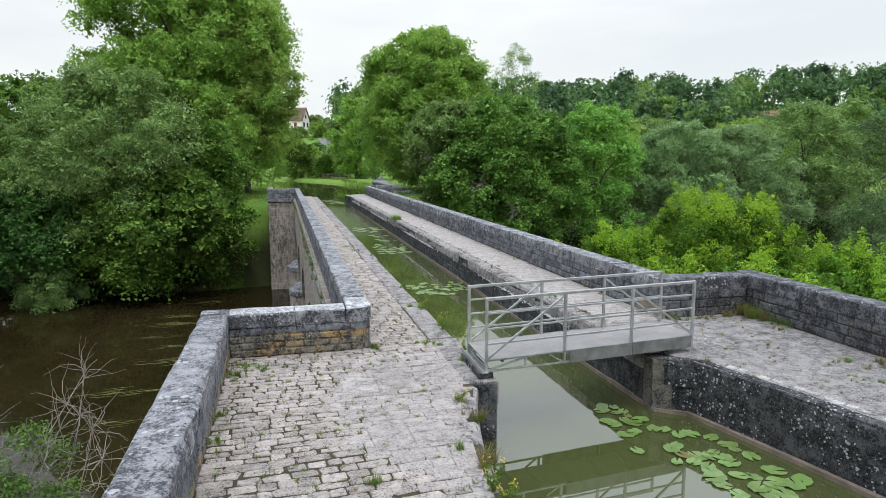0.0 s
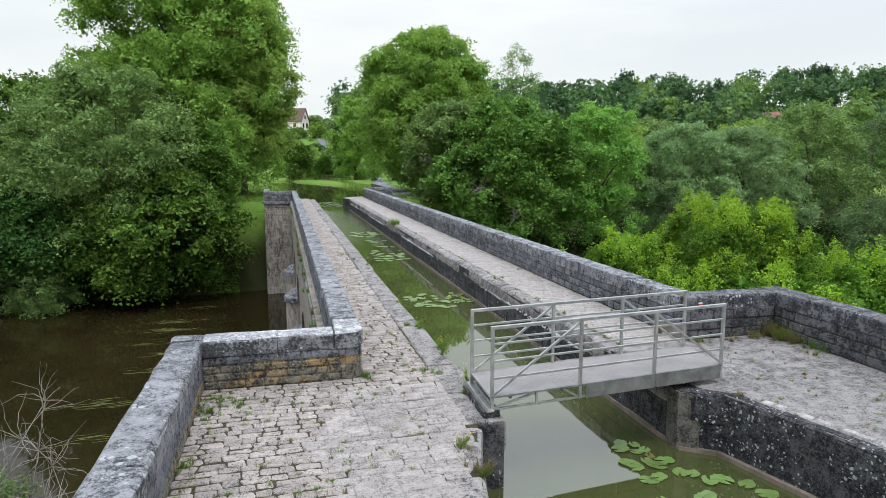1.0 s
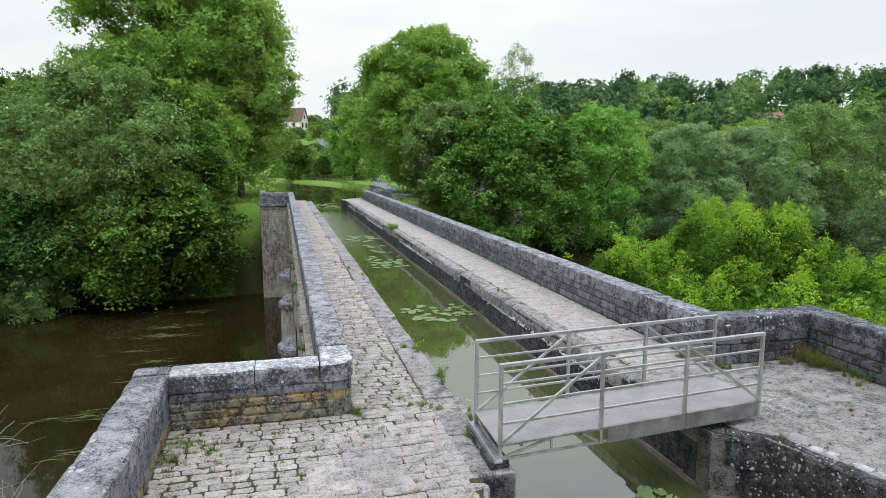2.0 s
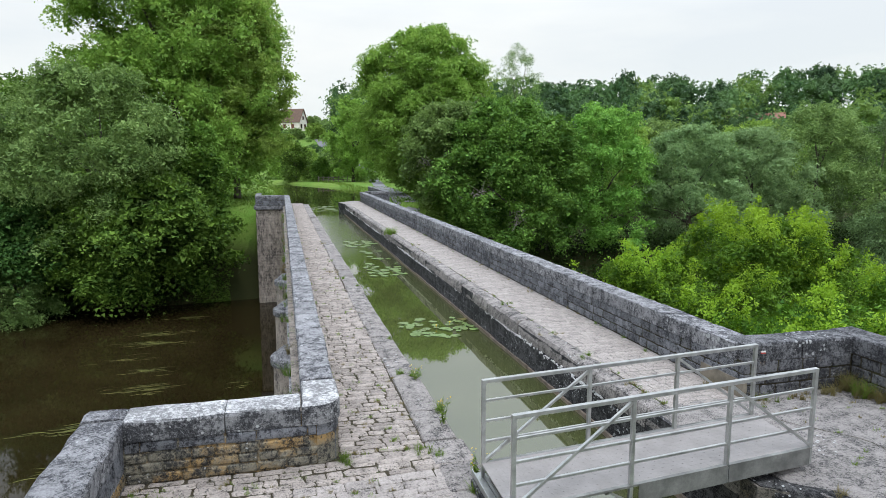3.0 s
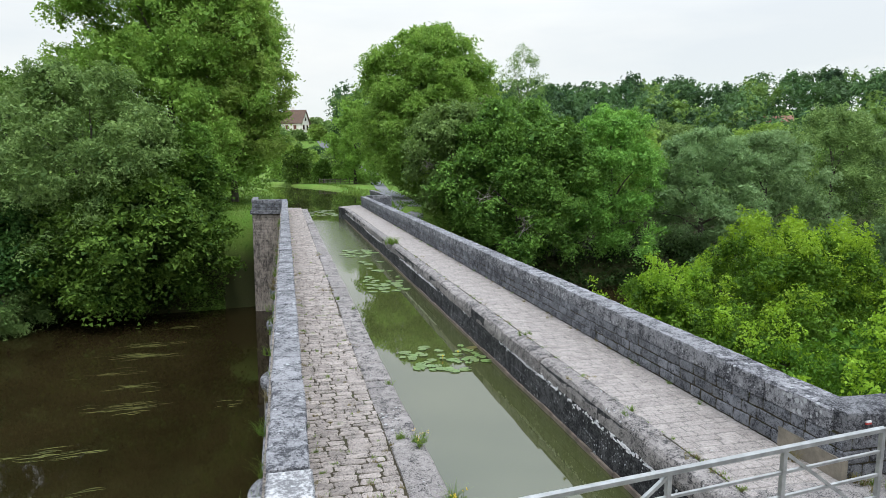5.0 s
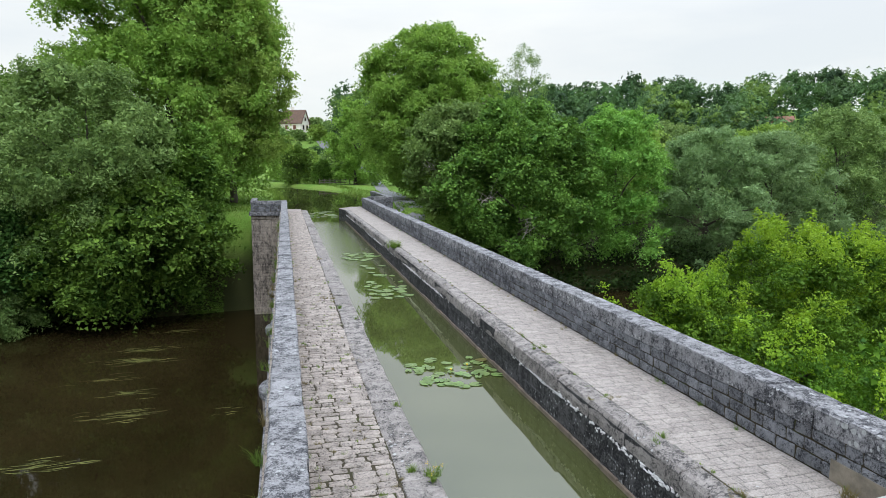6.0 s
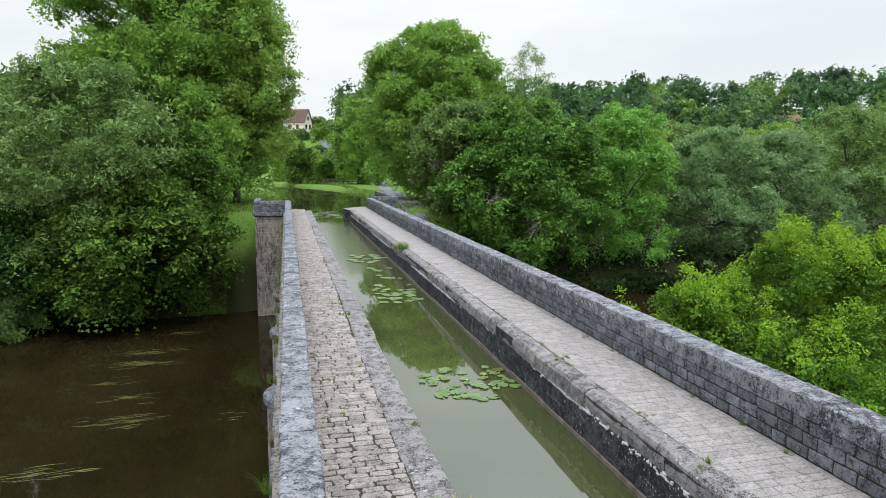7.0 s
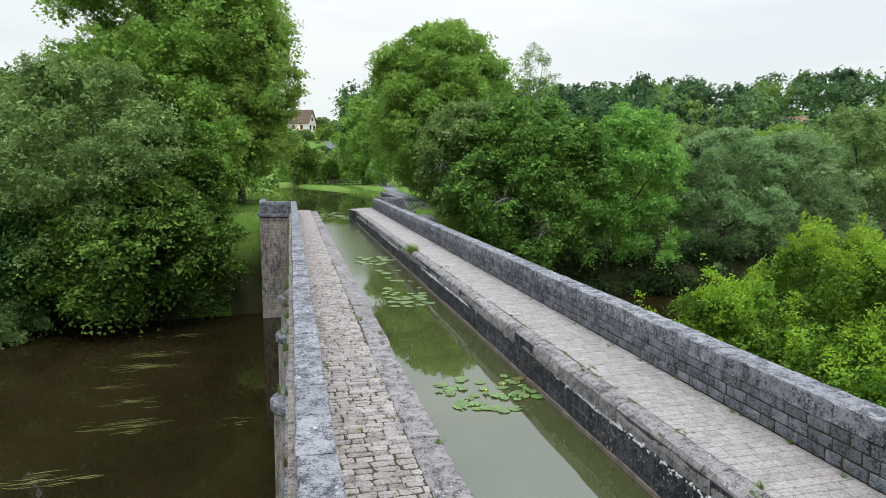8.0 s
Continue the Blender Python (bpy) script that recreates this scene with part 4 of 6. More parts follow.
    while y < Y1:
        thick = math.sin(y * 0.45) + 0.7 * math.sin(y * 1.31 + 1) + rng.uniform(-0.8, 0.8)
        if thick > -0.35:
            for _ in range(rng.randrange(1, 5) if thick < 0.6 else rng.randrange(4, 9)):
                c = Vector((6.414, y + rng.uniform(-0.14, 0.14), -0.385 + rng.gauss(0, 0.022)))
                ry, rz, n = rng.uniform(0.012, 0.075) if thick > 0.3 else rng.uniform(0.01, 0.035), rng.uniform(0.01, 0.034), 8
                rim = [bm.verts.new(c + Vector((0.012, ry * math.cos(6.283 * q / n) * rng.uniform(0.6, 1.3), rz * math.sin(6.283 * q / n) * rng.uniform(0.6, 1.3)))) for q in range(n)]
                mid = bm.verts.new(c + Vector((-0.014, 0, 0)))
                for q in range(n):
                    bm.faces.new((mid, rim[(q + 1) % n], rim[q]))
        y += rng.uniform(0.06, 0.24)
    ob = part("lime_crust", bm, LIME, k, "white lime weeping from the joint")
    tagged(ob, kind="stuff")


build_pavements()


# ---- the footbridge ----
def build_footbridge():
    a, b = Vector((2.96, 9.645, 0)), Vector((7.335, 10.12, 0))
    d = b - a
    root = tagged(empty("footbridge", (a.x, a.y, 0.1), math.atan2(d.y, d.x)), "galvanised steel footbridge with railings across the canal", "footbridge")
    L, W, T = d.length, 1.1, 1.3

    def piece(name, bm, mat, label=""):
        """Its ends are cut along the canal, not square."""
        for vert in bm.verts:
            vert.co.x += 0.127 * vert.co.y
        return part(name, bm, mat, root, label)

    def bars(name, items, mat=STEEL, label=""):
        bm = bmesh.new()
        for it in items:
            add_bar(bm, *it[:2], *it[2:], bevel=0.004)
        return piece(name, bm, mat, label)
    posts = (0.025, 0.352 * L, 0.675 * L, L - 0.025)
    for v in (0.0, W):
        for u in posts:
            bars("post", [((u, v, 0.0), (u, v, T - 0.02), 0.05, 0.05)])
        bars("top_rail", [((0, v, T - 0.02), (L, v, T - 0.02), 0.06, 0.045)])
        for z in (1.03, 0.765, 0.5):
            bars("rail", [((0, v, z), (L, v, z), 0.03, 0.03)])
        bars("brace", [((0.04, v, 0.24), (posts[1], v, T - 0.05), 0.04, 0.035)])
        bars("brace", [((posts[2], v, T - 0.05), (L - 0.04, v, 0.26), 0.04, 0.035)])
        s = 0.03 if v else -0.03
        bm = bmesh.new()
        add_box(bm, (posts[1] + 0.1, v - 0.006 + s, 0.0), (posts[2], v + 0.006 + s, 0.235), 0.003)
        piece("fascia", bm, PLATE, "dull grey steel side plate")
        bm = bmesh.new()
        add_box(bm, (posts[2] + 0.02, v - 0.006 + s, 0.0), (L - 0.05, v + 0.006 + s, 0.235), 0.003)
        for u in (posts[2] + 0.35, posts[2] + 0.75, L - 0.25):
            add_box(bm, (u, v - 0.012 + s, 0.02), (u + 0.08, v + 0.012 + s, 0.035))
            add_box(bm, (u + 0.02, v - 0.012 + s, 0.19), (u + 0.045, v + 0.012 + s, 0.205))
        piece("fascia", bm, PLATE, "dull grey steel side plate")
        bars("bottom_chord", [((0, v, 0.02), (posts[1] + 0.1, v, 0.02), 0.04, 0.03), ((0.05, v, 0.04), (0.75, v, 0.19), 0.03, 0.03),
                              ((0.78, v, 0.02), (0.78, v, 0.2), 0.035, 0.035), ((posts[1] - 0.3, v, 0.19), (posts[1] - 0.05, v, 0.04), 0.03, 0.03)])
        bars("edge_angle", [((0, v, 0.215), (L, v, 0.215), 0.05, 0.03)], PLATE)
    bm = bmesh.new()
    add_box(bm, (0.0, 0.02, 0.205), (L, W - 0.02, 0.228), 0.004)
    rng = random.Random(5)
    for i in range(int(L / 0.075)):
        for j in range(int(0.95 / 0.075)):
            u, v = 0.05 + i * 0.075, 0.06 + j * 0.075
            s = 1 if (i + j) % 2 else -1
            add_bar(bm, (u - 0.013, v - 0.013 * s, 0.2285), (u + 0.013, v + 0.013 * s, 0.2285), 0.007, 0.003)
    piece("deck", bm, DECK, "dusty chequer plate deck")
    for u in (0.35, 0.78, 1.25, 1.9, 2.6, 3.3):
        bars("cross_member", [((u, 0.03, 0.17), (u, W - 0.03, 0.17), 0.04, 0.06)], PLATE)
    bars("end_angle", [((-0.03, -0.1, 0.03), (-0.03, W + 0.12, 0.03), 0.12, 0.02), ((-0.085, -0.1, 0.06), (-0.085, W + 0.12, 0.06), 0.012, 0.08),
                       ((0.05, 0.0, 0.06), (0.05, W, 0.06), 0.03, 0.05)], STEEL, "steel angle resting on the kerb")
    bm = bmesh.new()
    add_box(bm, (-0.12, -0.05, -0.11), (0.14, W + 0.05, 0.015), 0.01)
    piece("bearing", bm, BASIN, "dark stone bearing")


build_footbridge()


# ---- plants ----
def leaf_mesh(name, centres, normals, length, width, mat, rng, droop=0.0, corners=4):
    """Many small bent leaves as one mesh."""
    n = len(centres)
    t = rng.normal(size=(n, 3))
    t[:, 2] -= droop
    t -= normals * (t * normals).sum(1, keepdims=True)
    t /= np.linalg.norm(t, axis=1, keepdims=True) + 1e-9
    b = np.cross(normals, t)
    s = rng.uniform(0.65, 1.25, (n, 1))
    length = np.broadcast_to(np.asarray(length, float), (n,)).reshape(-1, 1)
    width = np.broadcast_to(np.asarray(width, float), (n,)).reshape(-1, 1)
    l, w = length * s / 2, width * s / 2
    lift = normals * (0.12 * length * s)
    if corners == 4:
        ring = [centres - t * l - lift, centres + b * w, centres + t * l - lift, centres - b * w]
    else:
        ring = [centres + t * l * 1.1 - lift, centres - t * l * 0.75 + b * w * 1.15, centres - t * l * 0.75 - b * w * 1.15]
    v = np.stack(ring, 1).reshape(-1, 3)
    me = bpy.data.meshes.new(name)
    me.vertices.add(corners * n)
    me.vertices.foreach_set("co", v.ravel())
    me.loops.add(corners * n)
    me.loops.foreach_set("vertex_index", np.arange(corners * n))
    me.polygons.add(n)
    me.polygons.foreach_set("loop_start", np.arange(n) * corners)
    me.polygons.foreach_set("loop_total", np.full(n, corners))
    me.update(calc_edges=True)
    me.materials.append(mat)
    return new(name, me)


def scatter(blobs, n, rng, up=0.8, inner=0.25, rough=0.7, spray=0.0):
    """Places and normals of n leaves in and on blobs (x, y, z, r, squash); spray: the reach of the leafy sprigs that they sit on."""
    whole, n = n, (n // 9 + 1 if spray else n)
    w = blobs[:, 3] ** 2
    pick = rng.choice(len(blobs), n, p=w / w.sum())
    d = rng.normal(size=(n, 3))
    d[:, 2] += 0.6
    d /= np.linalg.norm(d, axis=1, keepdims=True)
    rad = np.where(rng.random(n) < inner, rng.uniform(0.2, 0.8, n), rng.normal(0.93, 0.2, n))
    off = d * (rad * blobs[pick, 3])[:, None]
    off[:, 2] *= blobs[pick, 4]
    nor = d * 0.6 + rng.normal(size=(n, 3)) * rough
    nor[:, 2] += up
    nor /= np.linalg.norm(nor, axis=1, keepdims=True)
    at = blobs[pick, :3] + off
    if not spray:
        return at, nor
    host = np.repeat(np.arange(n), 9)[:whole]
    lie = rng.normal(size=(whole, 3)) * spray
    lie -= nor[host] * (lie * nor[host]).sum(1, keepdims=True) * 0.75
    lie[:, 2] -= 0.35 * (lie ** 2).sum(1) / spray
    turned = nor[host] + rng.normal(size=(whole, 3)) * 0.32
    turned /= np.linalg.norm(turned, axis=1, keepdims=True)
    return at[host] + lie, turned


def dense(blobs, hosts, n, size, width, rng, inner, up, core=0.09, grow=2.0, sprig=1.15):
    """Fine outer leaves on the blobs and a share of large ones deep inside the hosts."""
    c, nor = scatter(blobs, n, rng, inner=inner, up=up, spray=sprig * size)
    m = int(n * core)
    deep = hosts.copy()
    deep[:, 3] *= 0.55
    c2, nor2 = scatter(deep, m, rng, inner=0.6, up=up)
    sizes = np.concatenate([np.full(n, size), np.full(m, size * grow)])
    return np.concatenate([c, c2]), np.concatenate([nor, nor2]), sizes, sizes * width


def crown_blobs(rng, height, bottom, radius, count, size=(0.14, 0.27), top=1.0, low=0.55, lobes=0.28, squash=0.75):
    """Blobs filling an uneven crown; low and top: how wide it is there."""
    out = []
    ph = rng.uniform(0, 6.28, 6)
    for _ in range(count):
        h = rng.uniform(0, 1) ** 0.85
        a = rng.uniform(0, 2 * math.pi)
        prof = (low + (1 - low) * min(1, h / 0.4)) if h < 0.4 else max(0.02, 1 - ((h - 0.4) / 0.62) ** (2.2 * top)) ** 0.6
        lobe = 1 + lobes * (math.sin(2 * a + ph[0] + 3 * h) * 0.5 + math.sin(3 * a + ph[1] - 5 * h) * 0.35 + math.sin(5 * a + ph[2] + 9 * h) * 0.3)
        r = radius * prof * lobe * ((rng.uniform(0.25, 1.0) ** 0.45) if rng.random() < 0.8 else rng.uniform(0.05, 0.6))
        s = radius * rng.uniform(*size) * (0.75 + 0.25 * prof)
        out.append((r * math.cos(a), r * math.sin(a), bottom + (height - bottom) * h - s * 0.4, s, squash))
    return np.array(out)


def tree(name, place, seed, height, bottom, radius, blobs_n, leaves, size, mat, label, trunk=0.3, group="", width=0.65, droop=0.0,
         blob=(0.14, 0.27), top=1.0, low=0.55, lobes=0.28, inner=0.12, bark=None, limbs=8, squash=0.75, dead=0, shoots=0, clumps=5, clump_size=(0.34, 0.56), up=0.7, core=0.15, young=None):
    """A tree: tapered trunk with limbs, and a crown of many leaves."""
    rng = np.random.default_rng(seed)
    if size > 0.2:
        leaves, size = int(leaves * 0.95), size * 0.97
    x, y = place[:2]
    z = float(ground_z(x, y)) - 0.15 if len(place) == 2 else place[2]
    root = tagged(empty(name, (x, y, z)), label, "shrub" if "shrub" in name else "tree", group)
    blobs = crown_blobs(rng, height, bottom, radius, blobs_n, blob, top, low, lobes, squash)
    if shoots:
        high = blobs[np.argsort(blobs[:, 2])[len(blobs) // 2:]]
        tall = high[rng.permutation(len(high))[:shoots]]
        more = []
        for b in tall:
            tilt, rise = rng.normal(size=2) * 0.14, rng.uniform(0.08, 0.22)
            for k in range(7):
                more.append([b[0] + tilt[0] * k * 0.5, b[1] + tilt[1] * k * 0.5, b[2] + b[3] * 0.5 + k * rise, (0.46 - 0.045 * k) * rng.uniform(0.7, 1.2), 1.0])
        sprouts = np.array(more)
    bm = bmesh.new()
    lean = rng.normal(size=2) * radius * 0.04
    stem = [(lean[0] * t, lean[1] * t, height * 0.7 * t) for t in (0, 0.12, 0.3, 0.5, 0.75, 1)]
    add_limb(bm, stem, [trunk * 1.35, trunk, trunk * 0.85, trunk * 0.6, trunk * 0.32, trunk * 0.08], 9)
    order = rng.permutation(len(blobs))
    for i in order[:limbs]:
        b = blobs[i]
        h0 = max(bottom * 0.6, min(b[2] * 0.6, height * 0.6))
        s = Vector((lean[0] * h0 / height, lean[1] * h0 / height, h0))
        e = Vector(b[:3])
        mid = (s + e) / 2 + Vector((rng.normal() * 0.05, rng.normal() * 0.05, 0.08)) * radius
        add_limb(bm, [s, (s + mid) / 2, mid, e], [trunk * 0.42, trunk * 0.33, trunk * 0.22, trunk * 0.06], 6)
    under(bm_object("trunk", bm, bark or BARK, True), root)
    # clumps on the boughs, so that the crown has bunches and gaps
    k = clumps
    d = rng.normal(size=(len(blobs) * k, 3))
    d[:, 2] += 0.3
    d /= np.linalg.norm(d, axis=1, keepdims=True)
    host = np.repeat(blobs, k, 0)
    clump = host.copy()
    clump[:, :3] += d * host[:, 3:4] * rng.uniform(0.65, 1.0, (len(host), 1)) * np.stack([np.ones(len(host)), np.ones(len(host)), host[:, 4]], 1)
    clump[:, 3] *= rng.uniform(*clump_size, len(host))
    clump[:, 4] = 0.6
    c, n, long, wide = dense(clump, blobs, leaves, size, width, rng, inner, up, core)
    under(leaf_mesh("crown", c, n, long, wide, mat, rng, droop, 3), root)
    # pale shoots on top; against the darker crown they also stand for light
    if young:
        c, n = scatter(sprouts, leaves // 5, rng, up=0.35, inner=0.3, spray=size)
        under(leaf_mesh("new_growth", c, n, size * 1.05, size * 0.7, young, rng, 0.4), root, "fresh yellow-green shoots, paler also for light on the crown top")
    for k in range(dead):
        bm = bmesh.new()
        a = -math.pi / 2 + rng.uniform(-0.9, 0.9)
        s = Vector((math.cos(a) * radius * 0.7, math.sin(a) * radius * 0.7, bottom + (height - bottom) * rng.uniform(0.1, 0.45)))
        e = s + Vector((math.cos(a) * radius * 0.4 + rng.normal(), math.sin(a) * radius * 0.4, rng.uniform(-1.5, 2.5)))
        add_limb(bm, [s, (s + e) / 2 + Vector((0, 0, 0.4)), e], [0.07, 0.05, 0.015], 6)
        for _ in range(9):
            f = s.lerp(e, rng.uniform(0.3, 0.95))
            add_limb(bm, [f, f + Vector(rng.normal(size=3)) * 0.5, f + Vector(rng.normal(size=3)) * 0.9 + Vector((0, 0, 0.3))], [0.028, 0.02, 0.007], 5)
        under(bm_object("dead_branch", bm, PALE_BARK), root, "bare pale dead branch")
    return root


def stuff_leaves(name, blobs, n, size, mat, label, category, seed, width=0.65, droop=0.0, up=0.8):
    rng = np.random.default_rng(seed)
    c, nor = scatter(np.array(blobs, float), n, rng, up=up)
    return tagged(leaf_mesh(name, c, nor, size, size * width, mat, rng, droop, 3), label, category, kind="stuff")


def build_trees():
    # far bank, beside the abutment
    tree("plane_tree", (-11.2, 86), 1, 36, 4.0, 12.3, 460, 200000, 0.3, L_PLANE, "huge spreading plane tree with drooping outer boughs", 0.6, low=0.9, top=0.95, width=0.75, blob=(0.15, 0.24), limbs=12, lobes=0.12, inner=0.12, clumps=7, clump_size=(0.3, 0.5), up=0.4)
    tree("plane_tree", (-4.6, 85), 10, 28, 6.5, 6.2, 240, 80000, 0.3, L_PALE, "plane tree with boughs drooping to the lawn", 0.35, low=0.95, top=0.8, width=0.75, blob=(0.18, 0.3), limbs=10, lobes=0.15, inner=0.12, up=0.4)
    tree("ash_tree", (-16.0, 68), 2, 18.0, 2.0, 8.8, 200, 86800, 0.27, L_ASH, "soft grey-green broad tree on the river bank", 0.4, width=0.5, low=0.85, blob=(0.13, 0.24), lobes=0.18)
    tree("riverside_tree", (-12.0, 65.5, -9.4), 3, 12.6, 2.6, 7.4, 190, 80000, 0.34, L_MID, "dark green leafy tree overhanging the river", 0.3, width=0.75, low=0.8, squash=0.6, lobes=0.2, core=0.35)
    tree("riverside_tree", (-8.2, 70.0), 4, 7.6, 0.2, 3.6, 90, 31000, 0.3, L_MID, "dark green leafy tree beside the abutment", 0.22, width=0.75, low=0.9, core=0.35)
    tree("young_ash_tree", (-6.7, 72), 41, 8.6, 0.4, 1.9, 60, 16000, 0.26, L_LIGHT, "slender bright green young ash beside the abutment", 0.1, width=0.5, low=0.95, top=0.55, lobes=0.35)
    tree("riverside_tree", (-22.5, 64.0, -9.4), 5, 10.4, 3.6, 6.0, 110, 37200, 0.33, L_DEEP, "dark green leafy tree at the water's edge", 0.25, width=0.7, low=0.9, core=0.35)
    tree("willow_shrub", (-20.5, 61.5, -9.0), 6, 5.0, 0.0, 3.0, 60, 18600, 0.25, L_ASH, "grey-green willow shrub leaning over the river", 0.12, width=0.3, low=0.9, droop=0.6)
    tree("background_tree", (-29.5, 92), 7, 20.5, 5, 9.5, 120, 21700, 0.48, L_DARK, "dark tall tree behind the ash", 0.4)
    tree("background_tree", (-37, 78), 8, 16.5, 3, 9, 100, 13950, 0.48, L_DARK, "dark broad tree behind the river bank", 0.4)
    tree("background_tree", (-13.0, 116), 9, 12, 1, 6, 80, 21700, 0.44, L_PLANE, "green tree behind the plane tree", 0.3, low=0.85)
    # the plane tree and its neighbours by the towpath
    tree("plane_tree", (20.0, 90), 11, 22.6, 1.6, 9.2, 380, 160000, 0.28, L_PLANE, "tall broad plane tree beside the towpath", 0.6, width=0.75, top=1.3, low=0.5, blob=(0.14, 0.24), dead=4, lobes=0.14, inner=0.12, clumps=7, clump_size=(0.3, 0.5), up=0.4)
    tree("plane_tree", (16.2, 146), 12, 18.5, 1.5, 6.0, 110, 27900, 0.42, L_PLANE, "smaller plane tree beside the towpath", 0.35, width=0.75, low=0.8)
    tree("walnut_tree", (25.6, 71), 13, 17.0, 0.0, 7.6, 180, 77500, 0.3, L_DARK, "dense dark green tree on the river bank", 0.4, width=0.7, low=0.9, dead=3, lobes=0.2)
    tree("walnut_tree", (19.6, 76), 14, 12.0, 0.0, 4.8, 110, 40300, 0.33, L_ASH, "dense olive-green tree beside the abutment", 0.35, width=0.7, low=0.95, dead=2)
    tree("ash_tree", (37.5, 72), 15, 17.4, 1.5, 6.0, 150, 52700, 0.32, L_LIGHT, "light green feathery ash tree", 0.35, width=0.45, top=0.8, low=0.8)
    tree("ash_tree", (31.5, 84), 16, 16.5, 3, 6.5, 100, 23250, 0.37, L_PLANE, "green feathery ash tree", 0.35, width=0.5)
    tree("willow_tree", (49.5, 72), 17, 15.2, 0.5, 7.0, 140, 40300, 0.37, L_WILLOW, "grey-green willow beside the river", 0.35, width=0.42, low=0.9, droop=0.4, blob=(0.12, 0.22))
    tree("willow_tree", (60.0, 74), 18, 15.0, 0.5, 7.6, 140, 40300, 0.37, L_WILLOW, "grey-green willow beside the river", 0.35, width=0.42, low=0.9, droop=0.4, blob=(0.12, 0.22))
    tree("willow_tree", (76.0, 80), 19, 18.5, 0.5, 9.0, 140, 46500, 0.35, L_ASH, "tall grey-green tree in the valley", 0.35, width=0.4, low=0.9)
    tree("willow_tree", (90, 82), 20, 17.0, 1, 9.5, 120, 21700, 0.37, L_SAGE, "tall grey-green tree in the valley", 0.35, width=0.4, low=0.9)
    tree("willow_tree", (72, 64), 21, 11.0, 0, 7, 120, 31000, 0.3, L_SAGE, "grey willow over the river", 0.3, width=0.3, low=0.95, droop=0.5)
    tree("valley_tree", (52, 96), 22, 17, 3, 8.5, 100, 20150, 0.42, L_PLANE, "green tree in the valley", 0.35)
    tree("valley_tree", (66, 104), 23, 16, 3, 9, 100, 18600, 0.44, L_ASH, "green tree in the valley", 0.35)
    tree("valley_tree", (42, 106), 24, 16, 3, 8, 90, 18600, 0.44, L_DARK, "dark green tree in the valley", 0.35)
    tree("valley_tree", (90, 110), 25, 15, 3, 9.5, 90, 15500, 0.48, L_PLANE, "green tree in the valley", 0.35)
    tree("valley_tree", (108, 104), 26, 16, 3, 9.5, 90, 15500, 0.48, L_DARK, "dark green tree in the valley", 0.35)
    tree("poplar_tree", (53.5, 142), 27, 31, 8, 5.0, 130, 12000, 0.28, L_ASH, "thin airy poplar standing above the wood", 0.16, inner=0.5, limbs=16, blob=(0.16, 0.28), clumps=3, clump_size=(0.5, 0.9), core=0.0)
    # the bright young maples below the near right-hand wall
    tree("maple_tree", (20.8, 27.0, -6.8), 31, 8.3, 0.0, 5.0, 220, 110000, 0.1, L_MAPLE_SHADED, "bright yellow-green young maple below the parapet", 0.12, width=0.7, low=0.95, blob=(0.11, 0.2), shoots=60, limbs=16, up=0.45, inner=0.15, clumps=8, clump_size=(0.25, 0.45), young=L_BRIGHT)
    tree("maple_tree", (14.9, 26.4, -6.8), 32, 6.7, -0.5, 3.9, 150, 60000, 0.1, L_MAPLE_SHADED, "bright yellow-green young maple below the parapet", 0.1, width=0.7, low=0.95, blob=(0.13, 0.24), shoots=38, limbs=12, up=0.45, inner=0.15, clumps=8, clump_size=(0.25, 0.45), young=L_BRIGHT)
    tree("maple_tree", (27.0, 25.5, -6.8), 33, 5.7, 0.0, 4.6, 160, 55000, 0.105, L_MAPLE_SHADED, "bright yellow-green young maple below the parapet", 0.12, width=0.7, low=0.95, blob=(0.11, 0.21), shoots=38, limbs=12, up=0.45, inner=0.15, clumps=8, clump_size=(0.25, 0.45), young=L_BRIGHT)
    tree("maple_tree", (17.2, 19.5, -6.8), 34, 6.6, 0.0, 4.2, 130, 40000, 0.1, L_MAPLE_SHADED, "bright yellow-green young maple below the parapet", 0.1, width=0.7, low=0.95, blob=(0.13, 0.23), shoots=20, up=0.45, inner=0.15, clumps=8, clump_size=(0.25, 0.45), young=L_BRIGHT)


build_trees()


def crowns_mesh(name, spots, leaves, size, mat, label, seed):
    """Round crowns (x, y, z, r) packed into one mass of foliage."""
    rng = np.random.default_rng(seed)
    hosts = []
    for x, y, z, r in spots:
        for _ in range(8):
            d = rng.normal(size=3)
            d[2] = abs(d[2]) * 0.9 - 0.2
            d /= np.linalg.norm(d)
            hosts.append((x + d[0] * r * 0.6, y + d[1] * r * 0.6, z + d[2] * r * 0.75, r * rng.uniform(0.35, 0.6), 0.9))
        hosts.append((x, y, z - 0.5 * r, r * 0.95, 1.0))
    hosts = np.array(hosts)
    c, n, long, wide = dense(hosts, hosts, leaves, size, 0.8, rng, 0.08, 0.5, 0.3, 2.0, 0.5)
    return tagged(leaf_mesh(name, c, n, long, wide, mat, rng, 0.0, 3), label, "woodland", kind="stuff")


